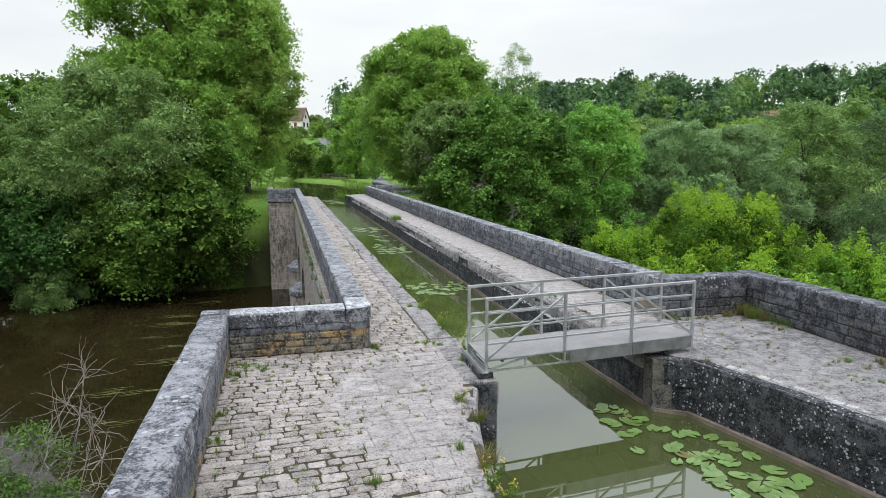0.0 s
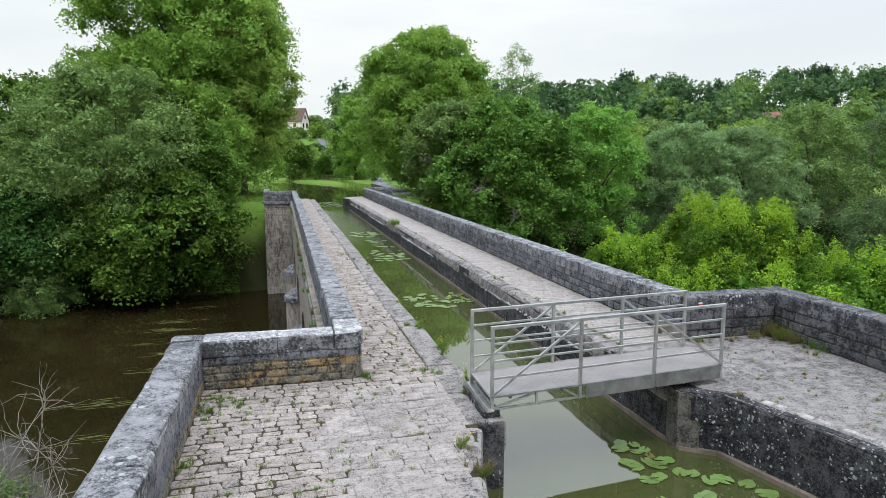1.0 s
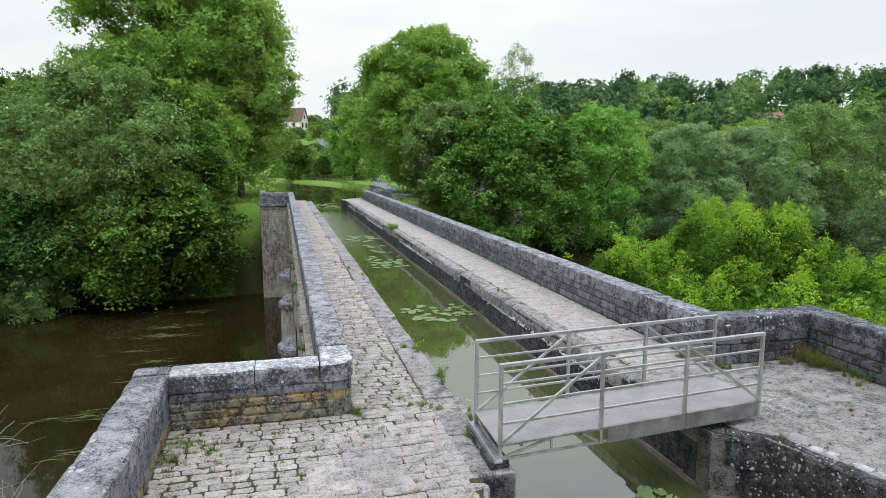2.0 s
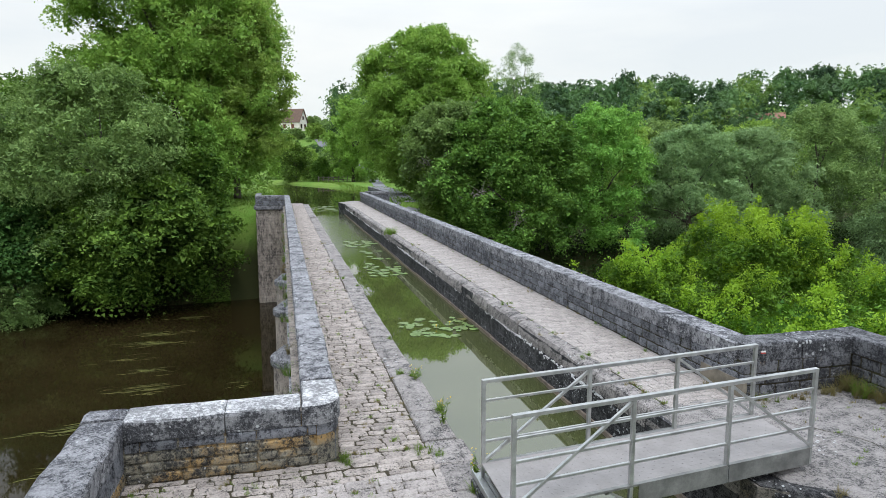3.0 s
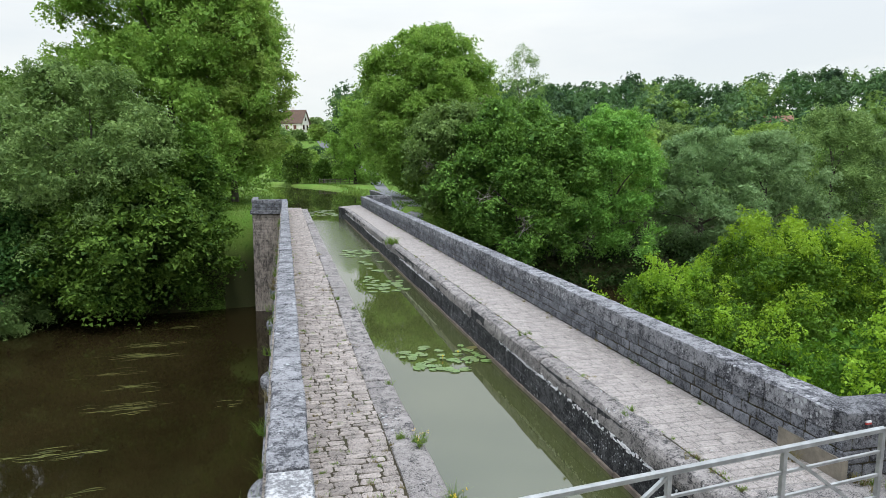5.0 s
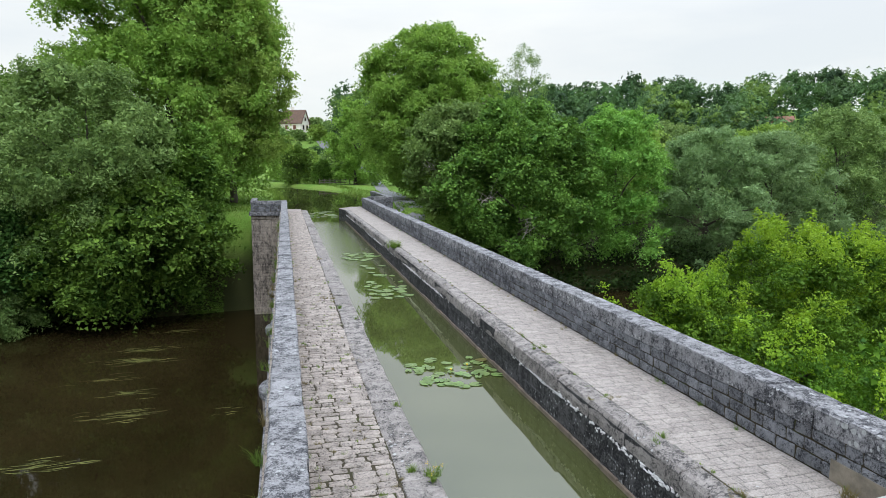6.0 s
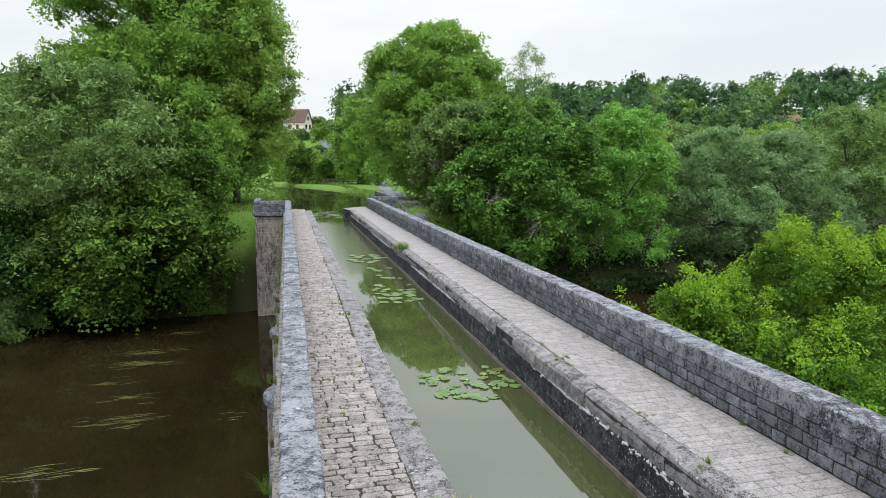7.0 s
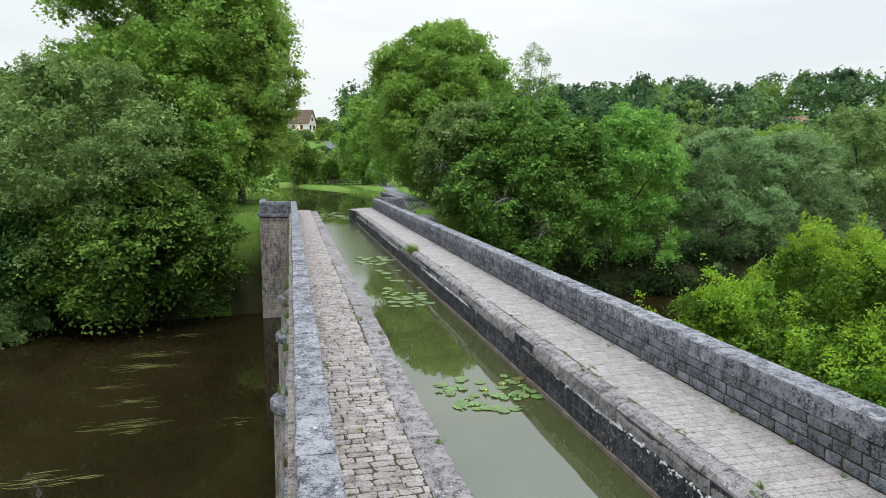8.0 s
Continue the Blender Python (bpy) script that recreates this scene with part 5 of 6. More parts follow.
def build_woodland():
    rng = np.random.default_rng(77)
    spots = []
    for _ in range(360):
        x = rng.uniform(22, 350)
        y = rng.uniform(165, 320) - 0.2 * x
        h = rng.uniform(8, 14) + 6 * float(smooth(160, 90, x)) + 5 * float(smooth(180, 230, x))
        if 138 < x < 192 and 172 < y < 203:
            continue
        r = rng.uniform(3.8, 8.6)
        spots.append((x, y, float(ground_z(x, y)) + h - 0.6 * r, r))
    kinds = rng.choice(3, len(spots), p=(0.45, 0.33, 0.22))
    for i, mat in enumerate((L_FAR, L_FAR_DARK, L_FAR_LIGHT)):
        some = [q for q, k in zip(spots, kinds) if k == i]
        crowns_mesh("woodland", some, 720 * len(some), 0.7, mat, "wooded hillside of %s trees" % ("mixed green", "dark green", "light green")[i], 78 + 10 * i)
    spots = []
    for _ in range(200):
        x = rng.uniform(-160, 60)
        y = rng.uniform(318, 420)
        r = rng.uniform(3.5, 6.5)
        spots.append((x, y, float(ground_z(x, y)) + rng.uniform(1, 6), r))
    crowns_mesh("woodland", spots, 36000, 1.1, L_FAR, "distant trees behind the houses", 79)
    # hedges and shrubs on the hillside round the road and the house
    spots = []
    while len(spots) < 120:
        x, y = rng.uniform(-14, 46), rng.uniform(196, 318)
        road = float(np.interp(y, [180, 200, 235, 270, 330], [24.5, 22, 16.5, 15, 14.5]))
        if abs(x - road) < 4.6 or (abs(x - 7.6) < 7 and y > 286) or (x - road < -5 and y < 232 and rng.random() < 0.8):
            continue
        r = rng.uniform(1.0, 2.6) if x < road else rng.uniform(1.8, 4.2)
        spots.append((x, y, float(ground_z(x, y)) + r * 0.45, r))
    crowns_mesh("hedge", spots, 26000, 0.6, L_ASH, "clipped hedges and shrubs on the hillside", 81)
    # undergrowth on the banks, its leaf colour darkened for shade below the trees
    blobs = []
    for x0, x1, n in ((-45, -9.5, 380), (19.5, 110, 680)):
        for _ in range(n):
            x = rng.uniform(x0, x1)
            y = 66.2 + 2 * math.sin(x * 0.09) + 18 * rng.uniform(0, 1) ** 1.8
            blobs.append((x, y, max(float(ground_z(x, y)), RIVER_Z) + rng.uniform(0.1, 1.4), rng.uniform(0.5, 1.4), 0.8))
    stuff_leaves("undergrowth", blobs, 50000, 0.36, L_SHADE, "undergrowth along the river banks, leaves coloured dark for tree shade", "undergrowth", 80)
    # ivy and brambles on the slopes beside the abutments
    n = 90000
    x = np.where(rng.random(n) < 0.55, rng.uniform(-12, -4.5, n), rng.uniform(14, 26, n))
    y = rng.uniform(65.6, 80, n)
    g = ground_z(x, y)
    keep = (g > RIVER_Z - 0.4) & ((g < -1.8) | (rng.random(n) < 0.1)) & (np.sin(x * 1.3 + y) + np.sin(y * 1.7 - x * 0.6) > rng.uniform(-2.2, 0.4, n))
    pts = np.stack([x, y, np.maximum(g, RIVER_Z) + 0.04 + 0.3 * rng.random(n) ** 2], 1)[keep][:30000]
    nor = np.stack([rng.normal(size=len(pts)) * 0.5, rng.normal(size=len(pts)) * 0.5 - 0.3, np.ones(len(pts))], 1)
    nor /= np.linalg.norm(nor, axis=1, keepdims=True)
    tagged(leaf_mesh("ivy", pts, nor, 0.24, 0.17, L_DARK, rng), "ivy and brambles covering the embankment slopes", "ivy", kind="stuff")


build_woodland()


# ---- far bank: houses, road, fence, park ----
def build_house():
    x, y = 6.4, 300.0
    z = float(ground_z(x, y)) - 0.3
    root = tagged(empty("house", (x, y, z), radians(58)), "cream house with a steep brown roof on the hillside", "house")
    W, D, H, R = 6.4, 10.5, 4.4, 9.6

    def gable(bm, y0, y1):
        pts = [(-W / 2, 0), (W / 2, 0), (W / 2, H), (0, R), (-W / 2, H)]
        a, b = [bm.verts.new((px, y0, pz)) for px, pz in pts], [bm.verts.new((px, y1, pz)) for px, pz in pts]
        bm.faces.new(a)
        bm.faces.new(b[::-1])
        for i in range(5):
            bm.faces.new((a[i], b[i], b[(i + 1) % 5], a[(i + 1) % 5]))
    bm = bmesh.new()
    gable(bm, -D / 2, D / 2)
    bmesh.ops.recalc_face_normals(bm, faces=bm.faces)
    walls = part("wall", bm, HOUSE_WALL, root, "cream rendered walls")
    bm = bmesh.new()
    for s in (-1, 1):
        a, b = Vector((s * (W / 2 + 0.6), 0, H - 0.75)), Vector((0, 0, R + 0.12))
        mid, d = (a + b) / 2, b - a
        add_box(bm, (-d.length / 2, -D / 2 - 0.5, -0.1), (d.length / 2, D / 2 + 0.5, 0.14), 0, Matrix.Translation(mid) @ Matrix.Rotation(-math.atan2(d.z, d.x), 4, "Y"))
    part("roof", bm, ROOF_BROWN, root, "steep brown tiled roof")
    bm = bmesh.new()
    add_box(bm, (0.6, 1.0, R - 1.8), (1.5, 2.0, R + 1.5), 0.05)
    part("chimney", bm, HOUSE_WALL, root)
    for wx, wz, ww, wh in ((-1.6, 1.2, 1.2, 1.8), (1.5, 1.2, 1.2, 1.8), (0, 5.0, 1.0, 1.4)):
        bm = bmesh.new()
        add_box(bm, (wx - ww / 2 - 0.1, -D / 2 - 0.06, wz - 0.1), (wx + ww / 2 + 0.1, -D / 2 + 0.02, wz + wh + 0.1))
        w = part("window", bm, SHUTTER, root, "brown framed window")
        bm = bmesh.new()
        add_box(bm, (wx - ww / 2 + 0.1, -D / 2 - 0.09, wz + 0.05), (wx + ww / 2 - 0.1, -D / 2 - 0.062, wz + wh - 0.05))
        part("pane", bm, GLASS_DARK, w)
    for wy in (-2.5, 1.5):
        bm = bmesh.new()
        add_box(bm, (-W / 2 - 0.06, wy, 1.2), (-W / 2 + 0.02, wy + 1.4, 3.0))
        part("window", bm, SHUTTER, root, "brown shuttered window")
    bm = bmesh.new()
    add_box(bm, (-W / 2 - 2.2, -D / 2, -1.0), (-W / 2 + 0.1, D / 2 - 2, 1.0), 0.05)
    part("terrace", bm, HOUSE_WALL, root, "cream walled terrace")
    # red-roofed houses among the trees
    for x, y, w, d, rz, z in ((157, 200, 6, 6, -0.75, 16.0), (174, 205, 13, 6, -0.7, 16.2)):
        root = tagged(empty("house", (x, y, z), rz), "house with a low red tiled roof half hidden by trees", "house", "red-roofed houses")
        bm = bmesh.new()
        add_box(bm, (-w / 2, -d / 2, -4), (w / 2, d / 2, 3.2))
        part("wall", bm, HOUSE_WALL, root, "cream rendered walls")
        bm = bmesh.new()
        for s in (-1, 1):
            a, b = Vector((0, s * (d / 2 + 0.5), 2.9)), Vector((0, 0, 5.2))
            dd = b - a
            add_box(bm, (-w / 2 - 0.4, -dd.length / 2, -0.1), (w / 2 + 0.4, dd.length / 2, 0.15), 0,
                    Matrix.Translation((a + b) / 2) @ Matrix.Rotation(math.atan2(dd.z, dd.y), 4, "X"))
        part("roof", bm, ROOF_RED, root, "red tiled roof")
        for wx in (-3, 1.5):
            bm = bmesh.new()
            add_box(bm, (wx, -d / 2 - 0.05, 0.6), (wx + 1.2, -d / 2 + 0.02, 2.2))
            part("window", bm, GLASS_DARK, root)


build_house()


def ribbon(name, line, width, mat, lift, label, category):
    verts, faces = [], []
    for i, (x, y) in enumerate(line):
        a, b = Vector(line[max(i - 1, 0)]), Vector(line[min(i + 1, len(line) - 1)])
        d = (b - a).normalized()
        for s in (-0.5, 0, 0.5):
            px, py = x - d.y * width * s, y + d.x * width * s
            verts.append((px, py, float(ground_z(px, py)) + lift))
    for i in range(len(line) - 1):
        for k in (0, 1):
            faces.append((3 * i + k, 3 * i + k + 1, 3 * i + k + 4, 3 * i + k + 3))
    tagged(mesh_object(name, verts, faces, mat, True), label, category, kind="structure")


def curve(points, n=60):
    p = np.array(points, float)
    t = np.linspace(0, len(p) - 1, n)
    return [tuple(np.array([np.interp(u, range(len(p)), p[:, k]) for k in (0, 1)])) for u in t]


ribbon("towpath", curve([(13.5, 66), (16, 90), (18.3, 120), (22, 150), (25, 185)]), 2.6, ASPHALT, 0.08, "narrow grey asphalt towpath through the grass", "path")
ribbon("road", curve([(25, 180), (22, 200), (16.5, 235), (15, 270), (14.5, 330)]), 3.8, ASPHALT, 0.25, "grey road climbing the far hillside", "road")


def build_park():
    rng = np.random.default_rng(5)
    for i, (x, y, h, r, mat) in enumerate(((4.0, 152, 8.6, 3.6, L_DARK), (9.6, 150, 5.4, 2.2, L_DARK), (7.6, 172, 7.5, 3.4, L_PLANE), (13.5, 163, 8.2, 3.7, L_ASH),
                                           (17.0, 176, 9.5, 4.0, L_PLANE), (0.0, 168, 10, 4.4, L_PLANE), (28, 150, 9, 4.2, L_DARK))):
        tree("park_tree", (x, y), 200 + i, h, 0.9, r, 60, 6500, 0.46, mat, "round-headed young tree on the lawn", 0.14, "park trees", low=0.8)
    for i, (x, y, h, r) in enumerate(((14.2, 262, 6, 3.5), (23.5, 250, 10, 5), (7, 262, 4, 3), (27, 230, 13, 6), (12, 222, 3, 2.5), (-2, 240, 8, 5), (-9, 235, 11, 6), (27, 280, 13, 6), (16.5, 322, 7, 5), (31, 200, 12, 6))):
        tree("garden_tree", (x, y), 230 + i, h, 0.5, r, 40, 5000, 0.7, (L_PLANE, L_FAR, L_ASH)[i % 3], "garden tree on the far hillside", 0.2, "hillside trees", low=0.85)
    # cedar above the house and dark conifers on the ridge
    for x, y, h, r, s in ((229, 234, 20, 6.5, 42), (252, 236, 15, 3.2, 43), (262, 232, 17, 3.0, 44)):
        tree("conifer", (x, y), s, h, 1, r, 170, 8000, 0.85, L_CEDAR, "dark conifer on the ridge", 0.3, "conifers", top=0.45, low=0.95, squash=0.6, width=0.45, core=0.25, blob=(0.2, 0.36), lobes=0.1)
    # wooden fence on the lawn
    fence = tagged(empty("fence"), "weathered wooden post and rail fence on the lawn", "fence")
    line = curve([(8.5, 146), (13, 147), (17.5, 152), (20, 158)], 13)
    for i, (x, y) in enumerate(line):
        z = float(ground_z(x, y))
        bm = bmesh.new()
        add_box(bm, (x - 0.08, y - 0.08, z - 0.2), (x + 0.08, y + 0.08, z + 1.2), 0.01)
        part("post", bm, FENCEWOOD, fence)
        if i:
            for h in (0.45, 0.95):
                bm = bmesh.new()
                add_bar(bm, (*last[:2], last[2] + h), (x, y, z + h), 0.06, 0.14)
                part("rail", bm, FENCEWOOD, fence)
        last = (x, y, z)
    # tall grass along the canal bend
    blades = []
    for line, n in ((curve(left_side[-1:] + bend_left), 1500), (curve(right_side[:2] + [(13.4, 110), (11.7, 135), (4.2, 165), (-9.8, 205)]), 2600)):
        for _ in range(n):
            p = line[rng.integers(len(line))]
            x, y = p[0] + rng.normal() * 0.5, p[1] + rng.normal() * 1.2
            blades.append((x, y, max(float(ground_z(x, y)), CANAL_Z), rng.uniform(0.2, 0.5)))
    m = 15000
    x = np.where(rng.random(m) < 0.6, rng.uniform(-11, 0.6, m), rng.uniform(9.5, 19, m))
    y = 66.5 + 50 * rng.random(m) ** 1.6
    g = ground_z(x, y)
    keep = g > -2.6 + rng.normal(size=m) * 0.5
    blades += list(zip(x[keep], y[keep], g[keep], rng.uniform(0.06, 0.2, m)[keep]))
    grass_mesh("bank_grass", blades, 0.07, GRASSY, rng, "tall grass along the canal bend", "grass")


def grass_mesh(name, blades, width, mat, rng, label="", category="", bend=0.45, rooted=False):
    """Grass blades (x, y, z, length), each a bent, pointed strip."""
    verts, faces = ([(0, 0, -0.012)] if rooted else []), []
    for x, y, z, h in blades:
        a, b = rng.uniform(0, 6.28), rng.uniform(0.1, bend)
        d = np.array([math.cos(a), math.sin(a), 0]) * h * b
        s = np.array([-math.sin(a), math.cos(a), 0]) * width / 2
        p = np.array([x, y, z])
        k = len(verts)
        verts += [p - s, p + s, p + d * 0.35 + s * 0.8 + (0, 0, h * 0.6), p + d * 0.35 - s * 0.8 + (0, 0, h * 0.6), p + d + (0, 0, h)]
        faces += [(k, k + 1, k + 2, k + 3), (k + 3, k + 2, k + 4)] + ([(0, k + 1, k)] if rooted else [])
    ob = mesh_object(name, [tuple(v) for v in verts], faces, mat)
    return tagged(ob, label, category, kind="stuff" if label else "")


build_park()


# ---- water plants ----
def build_lilies():
    rng = random.Random(9)

    def pad_mesh(seed, notch):
        r = random.Random(seed)
        bm = bmesh.new()
        c = bm.verts.new((0, 0, 0.004))
        ring = []
        for i in range(15):
            a = notch + (2 * math.pi - 2 * notch) * i / 14
            q = 1 + r.uniform(-0.05, 0.05)
            ring.append(bm.verts.new((math.cos(a) * 1.15 * q, math.sin(a) * 0.9 * q, 0.012 + r.uniform(-0.008, 0.014))))
        for p, q in zip(ring, ring[1:]):
            bm.faces.new((c, p, q))
        me = bpy.data.meshes.new("pad")
        bm.to_mesh(me)
        bm.free()
        return me
    green = [pad_mesh(s, 0.2 + 0.03 * s) for s in range(4)]
    old = [pad_mesh(s + 10, 0.25) for s in range(2)]
    for me in green:
        me.materials.append(PAD)
    for me in old:
        me.materials.append(PAD_OLD)

    def patch(label, spots, size, flowers=0):
        cx, cy = sum(s[0] for s in spots) / len(spots), sum(s[1] for s in spots) / len(spots)
        root = tagged(empty("water_lily", (cx, cy, CANAL_Z)), label, "water lily", "water lilies on the canal")
        for x, y in spots:
            ob = new("lily_pad", rng.choice(old) if rng.random() < 0.03 else rng.choice(green))
            s = size * rng.uniform(0.7, 1.25)
            ob.matrix_basis = Matrix.Translation((x - cx, y - cy, 0.004 + rng.uniform(0, 0.012))) @ Matrix.Rotation(rng.uniform(0, 6.28), 4, "Z") @ Matrix.Diagonal((s, s, 1, 1))
            ob.parent = root
        for _ in range(flowers):
            x, y = rng.choice(spots)
            bm = bmesh.new()
            add_limb(bm, [(x - cx, y - cy, -0.02), (x - cx, y - cy, 0.08)], [0.008, 0.006], 5)
            bmesh.ops.create_icosphere(bm, subdivisions=1, radius=0.028, matrix=Matrix.Translation((x - cx, y - cy, 0.1)))
            part("flower", bm, PETAL, root, "yellow lily flower")

    def spread(n, x0, x1, y0, y1, slant=0.0):
        out = []
        for _ in range(n * 40):
            x, y = rng.uniform(x0, x1), rng.uniform(y0, y1)
            x += slant * (y - y0)
            if all((x - a) ** 2 + (y - b) ** 2 > 0.026 for a, b in out):
                out.append((x, y))
            if len(out) == n:
                break
        return out
    patch("cluster of green lily pads by the footbridge", spread(15, 5.35, 6.2, 9.0, 10.35) + [(5.22, 8.5)], 0.13, 0)
    patch("scattered lily pads along the basin wall", spread(30, 5.75, 6.9, 6.7, 8.95, 0.03) + [(5.62, 8.0), (7.08, 7.03)], 0.14, 0)
    patch("patch of pale lily pads in mid canal", spread(26, 4.1, 5.55, 20.9, 23.2), 0.135, 1)
    patch("patch of lily pads against the canal wall", spread(14, 5.65, 6.38, 21.6, 23.3), 0.135, 1)
    patch("long patch of lily pads in the canal", spread(28, 4.4, 6.2, 31.2, 34.7), 0.17, 0)
    patch("thin patch of lily pads in the canal", spread(12, 4.9, 6.0, 36.0, 39.4), 0.19, 0)
    patch("thin patch of lily pads in the canal", spread(24, 4.1, 6.2, 41, 44), 0.19, 0)
    patch("far patch of lily pads", spread(34, 3.4, 6.3, 69, 76), 0.26, 0)


build_lilies()


def build_river_weed():
    rng = np.random.default_rng(31)
    for x, y, n, w in ((-8.6, 55.0, 26, 3.2), (-8.8, 52.3, 34, 3.6), (-9.5, 48.5, 12, 3.4), (-8.0, 45.8, 14, 3.2), (-7.6, 42.4, 34, 3.0), (-9.5, 37.0, 22, 3.6), (-8.5, 33.0, 12, 3.0),
                       (-2.2, 42.0, 6, 1.6), (-6.5, 26.5, 16, 2.8), (-5.5, 23.0, 26, 2.6), (-6.0, 20.0, 16, 3.0), (-7.5, 60, 14, 3.0)):
        verts, faces = [], []
        for _ in range(n):
            a, b = x + rng.normal() * w * 0.28, y + rng.normal() * 0.35
            l, t = rng.uniform(0.5, 1.0) * w * 0.5, rng.uniform(0.02, 0.05)
            k, bend = len(verts), rng.normal() * 0.15
            for i in range(6):
                f = i / 5
                ww = t * math.sin(math.pi * min(0.97, f + 0.03))
                px, py = a + l * (f - 0.5), b + bend * math.sin(3 * f) + 0.1 * (f - 0.5) * l
                verts += [(px, py - ww, RIVER_Z + 0.012), (px, py + ww, RIVER_Z + 0.014)]
            faces += [(k + 2 * i, k + 2 * i + 2, k + 2 * i + 3, k + 2 * i + 1) for i in range(5)]
        tagged(mesh_object("river_weed", verts, faces, REED), "olive strands of water weed trailing in the river", "water weed", "river weed", "stuff")


build_river_weed()


# ---- weeds in the joints ----
def tuft(x, y, z, n, h, spread, mat, seed, label, name="grass_tuft"):
    rng = np.random.default_rng(seed)
    knots = rng.normal(size=(max(3, n // 9), 2)) * spread
    blades = []
    for _ in range(int(n * 2.8)):
        k = knots[rng.integers(len(knots))]
        blades.append((k[0] + rng.normal() * 0.018, k[1] + rng.normal() * 0.018, 0.0, h * 0.8 * rng.uniform(0.25, 1.1)))
    ob = grass_mesh(name, blades, 0.006, mat, rng, bend=1.5, rooted=True)
    ob.location = (x, y, z - 0.01)
    tagged(ob, label, "weed", "weeds in the joints")


def build_tufts():
    green, dry = "green grass tuft growing in a stone joint", "straw-coloured grass tuft in a stone joint"
    rng = random.Random(15)
    spots = [(2.52, 11.9, 60, 0.14, 0.09, 1), (2.7, 11.7, 30, 0.1, 0.05, 1), (1.42, 12.0, 50, 0.16, 0.07, 1), (1.4, 11.85, 40, 0.12, 0.06, 1), (-1.05, 11.3, 120, 0.12, 0.16, 1), (-0.8, 11.2, 90, 0.1, 0.14, 1),
             (-1.2, 10.9, 60, 0.14, 0.1, 1), (-1.28, 9.0, 50, 0.16, 0.07, 1), (-1.28, 8.2, 40, 0.14, 0.06, 1), (-0.1, 11.6, 40, 0.07, 0.1, 0), (0.2, 11.5, 30, 0.06, 0.1, 1), (0.6, 6.6, 50, 0.16, 0.05, 1),
             (0.2, 6.2, 24, 0.1, 0.03, 1), (1.85, 7.2, 40, 0.14, 0.06, 1), (2.3, 8.9, 40, 0.16, 0.08, 0), (2.35, 8.2, 60, 0.22, 0.07, 0), (2.35, 8.0, 30, 0.14, 0.05, 1), (2.05, 6.8, 70, 0.28, 0.08, 0),
             (2.9, 10.6, 30, 0.22, 0.06, 1), (2.75, 15.2, 40, 0.16, 0.06, 1), (2.62, 20.4, 60, 0.06, 0.12, 0), (2.6, 25.4, 60, 0.14, 0.09, 1), (2.55, 26.8, 40, 0.14, 0.08, 0), (2.55, 29.5, 30, 0.12, 0.08, 1),
             (2.6, 35.0, 30, 0.14, 0.1, 0), (3.0, 17.6, 24, 0.14, 0.05, 1), (3.02, 15.0, 40, 0.2, 0.06, 1), (3.02, 13.2, 40, 0.3, 0.05, 1), (3.0, 24.0, 24, 0.2, 0.05, 1),
             (6.76, 20.3, 60, 0.13, 0.1, 1), (6.78, 15.3, 60, 0.14, 0.12, 1), (6.75, 17.0, 50, 0.07, 0.16, 0), (6.75, 21.6, 50, 0.07, 0.14, 0), (6.75, 13.6, 50, 0.1, 0.12, 0), (6.74, 33.5, 40, 0.12, 0.12, 0), (6.74, 28.0, 40, 0.1, 0.12, 0),
             (6.42, 38.6, 160, 0.55, 0.14, 1), (6.4, 38.4, 120, 0.45, 0.2, 1), (10.3, 12.0, 90, 0.3, 0.12, 0), (10.45, 11.4, 90, 0.28, 0.12, 1), (10.2, 11.0, 50, 0.16, 0.12, 0), (9.3, 12.3, 50, 0.2, 0.1, 0), (8.6, 12.35, 40, 0.18, 0.08, 1),
             (8.2, 13.2, 50, 0.2, 0.1, 0), (8.45, 12.4, 60, 0.2, 0.1, 0), (9.0, 10.0, 40, 0.1, 0.12, 0), (9.6, 8.9, 60, 0.12, 0.14, 1), (9.7, 8.5, 60, 0.12, 0.16, 0), (10.1, 8.6, 60, 0.2, 0.14, 0), (9.2, 8.0, 50, 0.09, 0.14, 1), (7.3, 9.5, 40, 0.12, 0.1, 0),
             (10.35, 12.35, 170, 0.5, 0.13, 0), (10.4, 12.15, 150, 0.42, 0.11, 1), (10.48, 11.75, 110, 0.34, 0.1, 0), (9.9, 12.4, 80, 0.26, 0.1, 0), (7.6, 9.2, 30, 0.08, 0.1, 1), (7.55, 8.6, 30, 0.08, 0.08, 0), (8.6, 9.3, 40, 0.07, 0.14, 0), (9.9, 7.6, 70, 0.16, 0.2, 1)]
    for i, (x, y, n, h, s, kind) in enumerate(spots):
        tuft(x, y, 0.0, n, h, s, GRASSY if kind else DRY, 500 + i, green if kind else dry)
    for i in range(46):
        y = 12.6 + i * 1.08 + rng.uniform(-0.4, 0.4)
        tuft(1.4 + rng.uniform(-0.02, 0.05), y, 0.0, 22, 0.09, 0.09, GRASSY if rng.random() < 0.45 else DRY, 600 + i, "thin grass along the foot of the parapet")
        tuft(8.24, y + 0.4, 0.0, 26, 0.11, 0.1, GRASSY if rng.random() < 0.35 else DRY, 700 + i, "thin grass along the foot of the parapet")
    for i in range(30):
        y = 13.5 + i * 1.5 + rng.uniform(-0.5, 0.5)
        tuft(0.77 + rng.uniform(-0.05, 0.05), y, -0.27, 70, 0.34, 0.1, GRASSY if rng.random() < 0.7 else DRY, 800 + i, "grass growing on the outer ledge")


build_tufts()


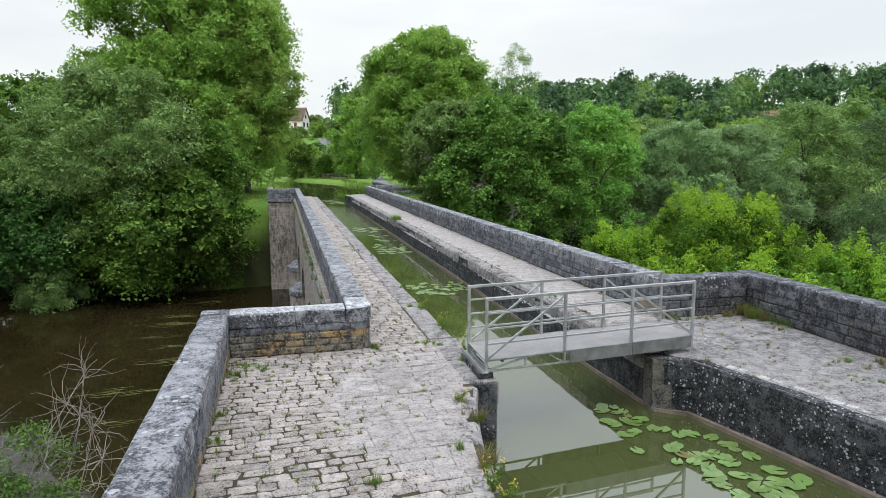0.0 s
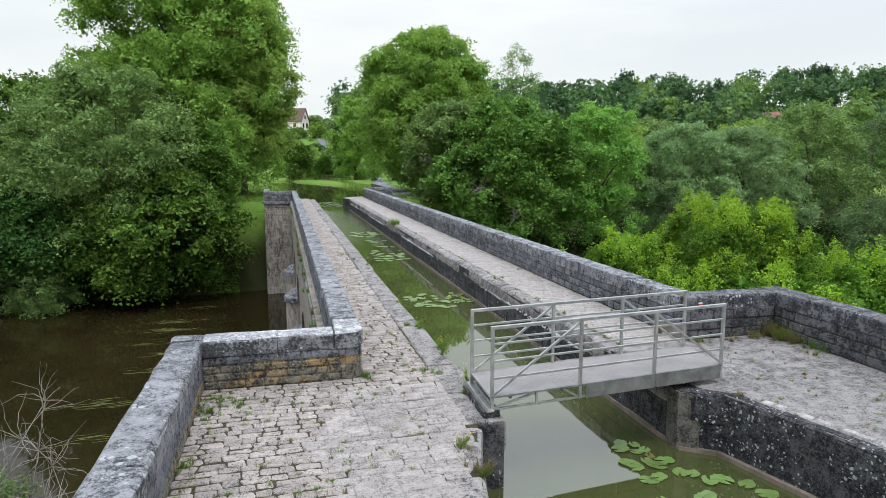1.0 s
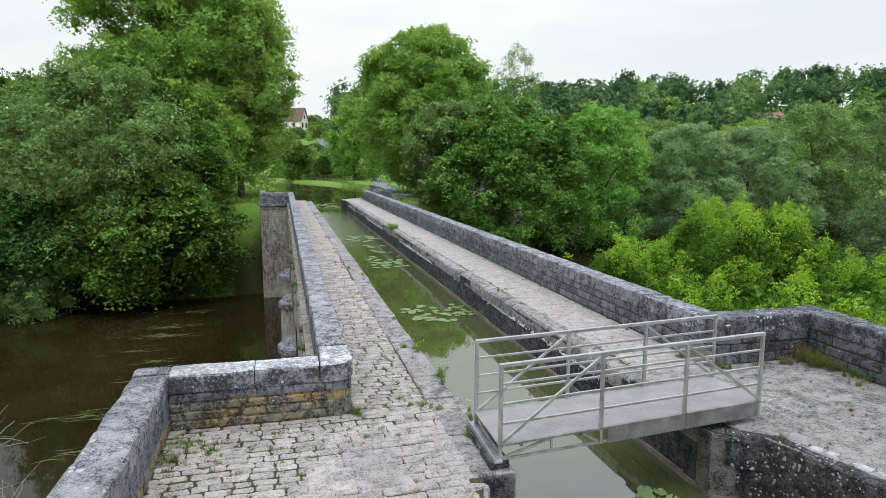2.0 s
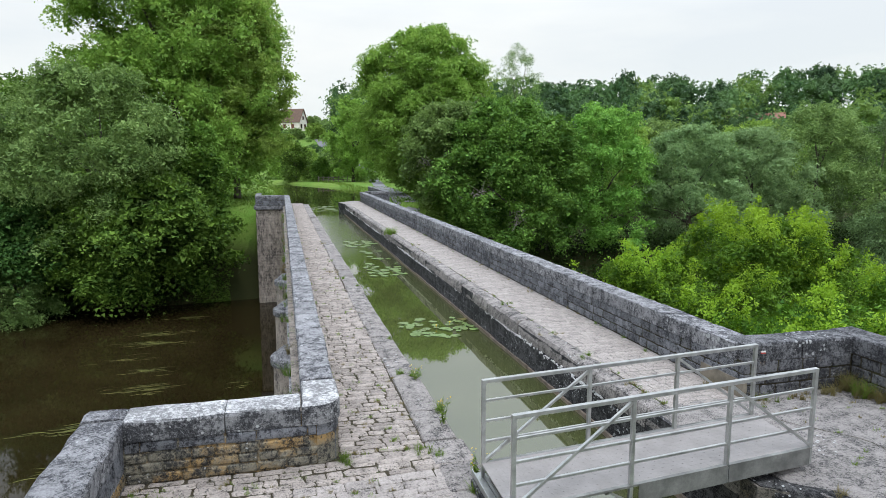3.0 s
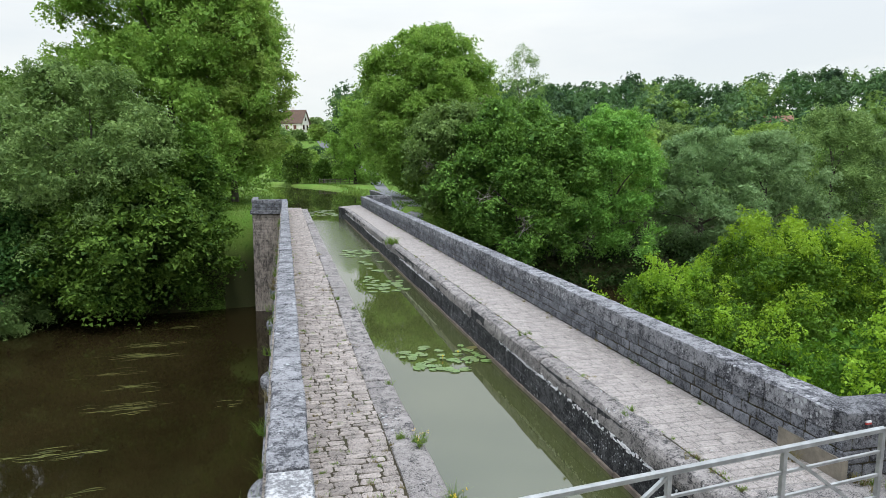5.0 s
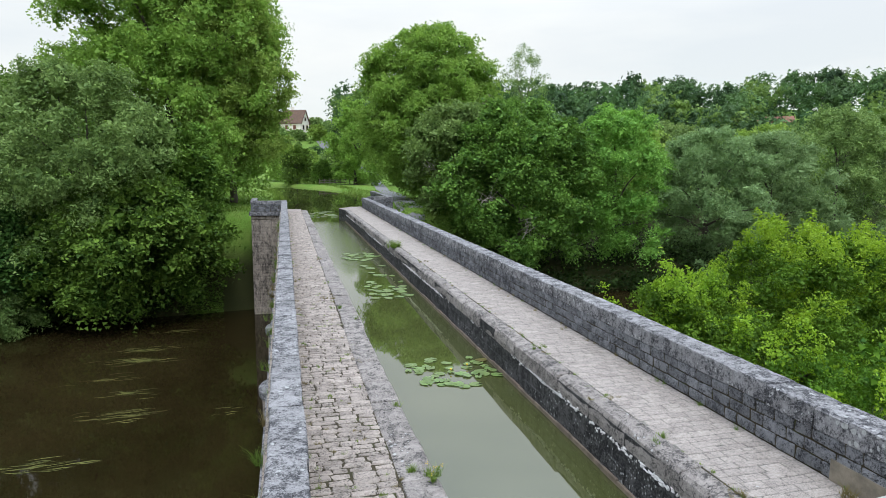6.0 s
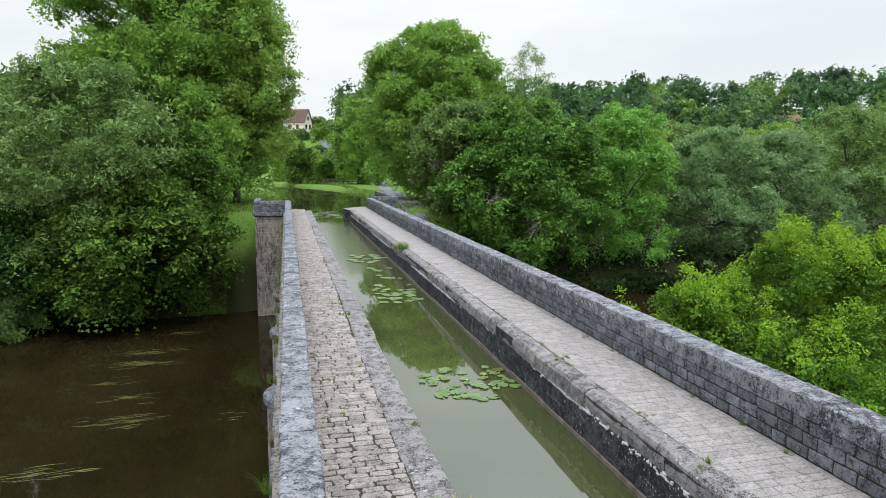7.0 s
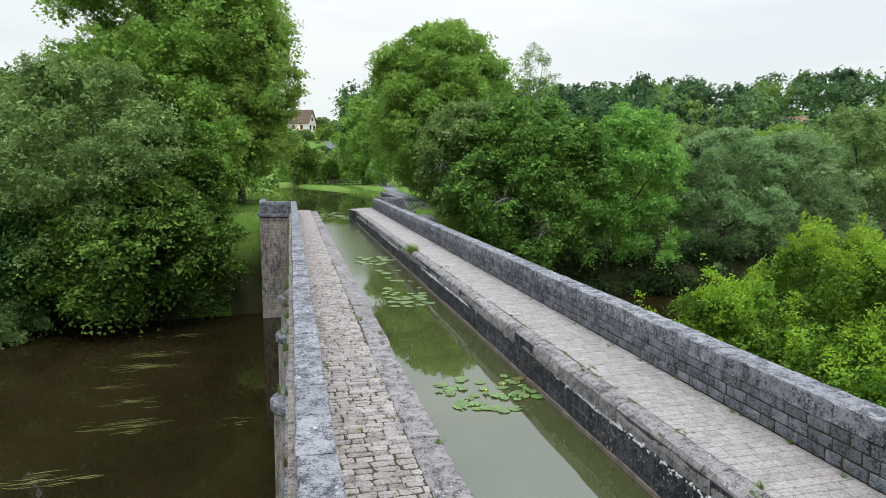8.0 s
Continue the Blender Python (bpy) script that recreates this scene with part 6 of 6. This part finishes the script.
def build_joint_weeds():
    """Tiny grass and moss in the joints of the paving."""
    rng = np.random.default_rng(83)
    for mat, label, n in ((GRASSY, "tiny green weeds in the paving joints", 260), (DRY, "tiny dry weeds in the paving joints", 170)):
        blades = []
        for _ in range(n):
            q = rng.random()
            if q < 0.4:
                x, y = rng.uniform(-1.3, 1.9), rng.uniform(4, 11.7)
            elif q < 0.5:
                x, y = -1.28 + abs(rng.normal()) * 0.08, rng.uniform(4, 11.7)
            elif q < 0.75:
                x, y = rng.uniform(1.4, 2.6), 12 + 26 * rng.random() ** 2
            elif q < 0.9:
                x, y = 6.79 + rng.normal() * 0.03, 12.6 + 26 * rng.random() ** 2
            else:
                x, y = rng.uniform(8.0, 10.4), rng.uniform(7.5, 12.4)
            long = rng.uniform(0.03, 0.09)
            for _ in range(rng.integers(12, 34)):
                blades.append((x + rng.normal() * long * 0.5, y + rng.normal() * 0.014, -0.008, 0.05 * rng.uniform(0.35, 1.2)))
        grass_mesh("joint_weeds", blades, 0.007, mat, rng, label, "weeds", 1.4)


build_joint_weeds()


def build_bare_shrub():
    """Half-dead shrub on the near bank below the platform."""
    rng = np.random.default_rng(61)
    root = tagged(empty("bank_shrub", (-4.9, 11.2, -6.8)), "half-dead shrub with bare twigs and green leaves", "shrub")
    tips = []
    for k in range(14):
        bm = bmesh.new()
        a = rng.uniform(0, 6.28)
        p, d = Vector((rng.normal() * 0.3, rng.normal() * 0.3, 0)), Vector((math.cos(a) * 0.22, math.sin(a) * 0.22, 1)).normalized()
        pts, h = [p.copy()], rng.uniform(5.6, 7.3)
        for i in range(9):
            d = (d + Vector(rng.normal(size=3)) * 0.12).normalized()
            p = p + d * h / 9
            pts.append(p.copy())
        add_limb(bm, pts, [0.024 * (1 - i / 9.5) + 0.004 for i in range(10)], 5)
        for _ in range(40):
            i = rng.integers(5, 10)
            q, e = pts[i].copy(), (Vector(rng.normal(size=3)) + Vector((0, 0, 0.6))).normalized()
            tw = [q.copy()]
            for _ in range(4):
                e = (e + Vector(rng.normal(size=3)) * 0.35).normalized()
                q = q + e * rng.uniform(0.12, 0.28)
                tw.append(q.copy())
            add_limb(bm, tw, [0.008, 0.006, 0.005, 0.0035, 0.002], 4)
        part("stem", bm, PALE_BARK, root, "bare grey stem with twigs")
        tips += pts[2:8]
    blobs = np.array([(t.x - 0.25, t.y, t.z, rng.uniform(0.25, 0.5), 0.9) for t in tips if 2.0 < t.z < 6.6 - 0.9 * max(0, t.x)])
    c, n = scatter(blobs, 26000, rng)
    under(leaf_mesh("foliage", c, n, 0.085, 0.045, L_DARK, rng), root)


build_bare_shrub()


def build_flowering_weeds():
    """Leafy stems with small yellow flowers rooted in the kerb joints."""
    rng = np.random.default_rng(71)
    for x, y, n, h in ((1.92, 6.1, 9, 0.4), (1.98, 5.8, 7, 0.34), (2.28, 8.75, 4, 0.18), (3.0, 12.7, 5, 0.42), (3.03, 10.9, 8, 0.38), (2.98, 14.8, 4, 0.3)):
        root = tagged(empty("flowering_weed", (x, y, -0.012)), "tall green weed with small yellow flowers in a joint", "weed", "flowering weeds")
        bm, heads, places = bmesh.new(), bmesh.new(), []
        for _ in range(n):
            a, s = rng.uniform(0, 6.28), h * rng.uniform(0.6, 1.1)
            p = [Vector((math.cos(a) * 0.03 * k, math.sin(a) * 0.03 * k, s * k / 4)) + Vector((*(rng.normal(size=2) * 0.008), 0)) for k in range(5)]
            p[0] = Vector((math.cos(a) * 0.02, math.sin(a) * 0.02, 0))
            add_limb(bm, p, [0.004, 0.0035, 0.003, 0.0025, 0.0015], 4)
            places += [q + Vector(rng.normal(size=3)) * 0.02 for q in p[1:4] for _ in range(9)]
            for _ in range(4):
                bmesh.ops.create_icosphere(heads, subdivisions=1, radius=rng.uniform(0.004, 0.009), matrix=Matrix.Translation(p[-1] + Vector(rng.normal(size=3)) * 0.02))
        part("stem", bm, GRASSY, root)
        part("flower", heads, PETAL, root, "small yellow flowers")
        c = np.array(places)
        nor = rng.normal(size=c.shape) * 0.5 + (0, 0, 1)
        nor /= np.linalg.norm(nor, axis=1, keepdims=True)
        under(leaf_mesh("foliage", c, nor, 0.055, 0.016, GRASSY, rng), root)


build_flowering_weeds()
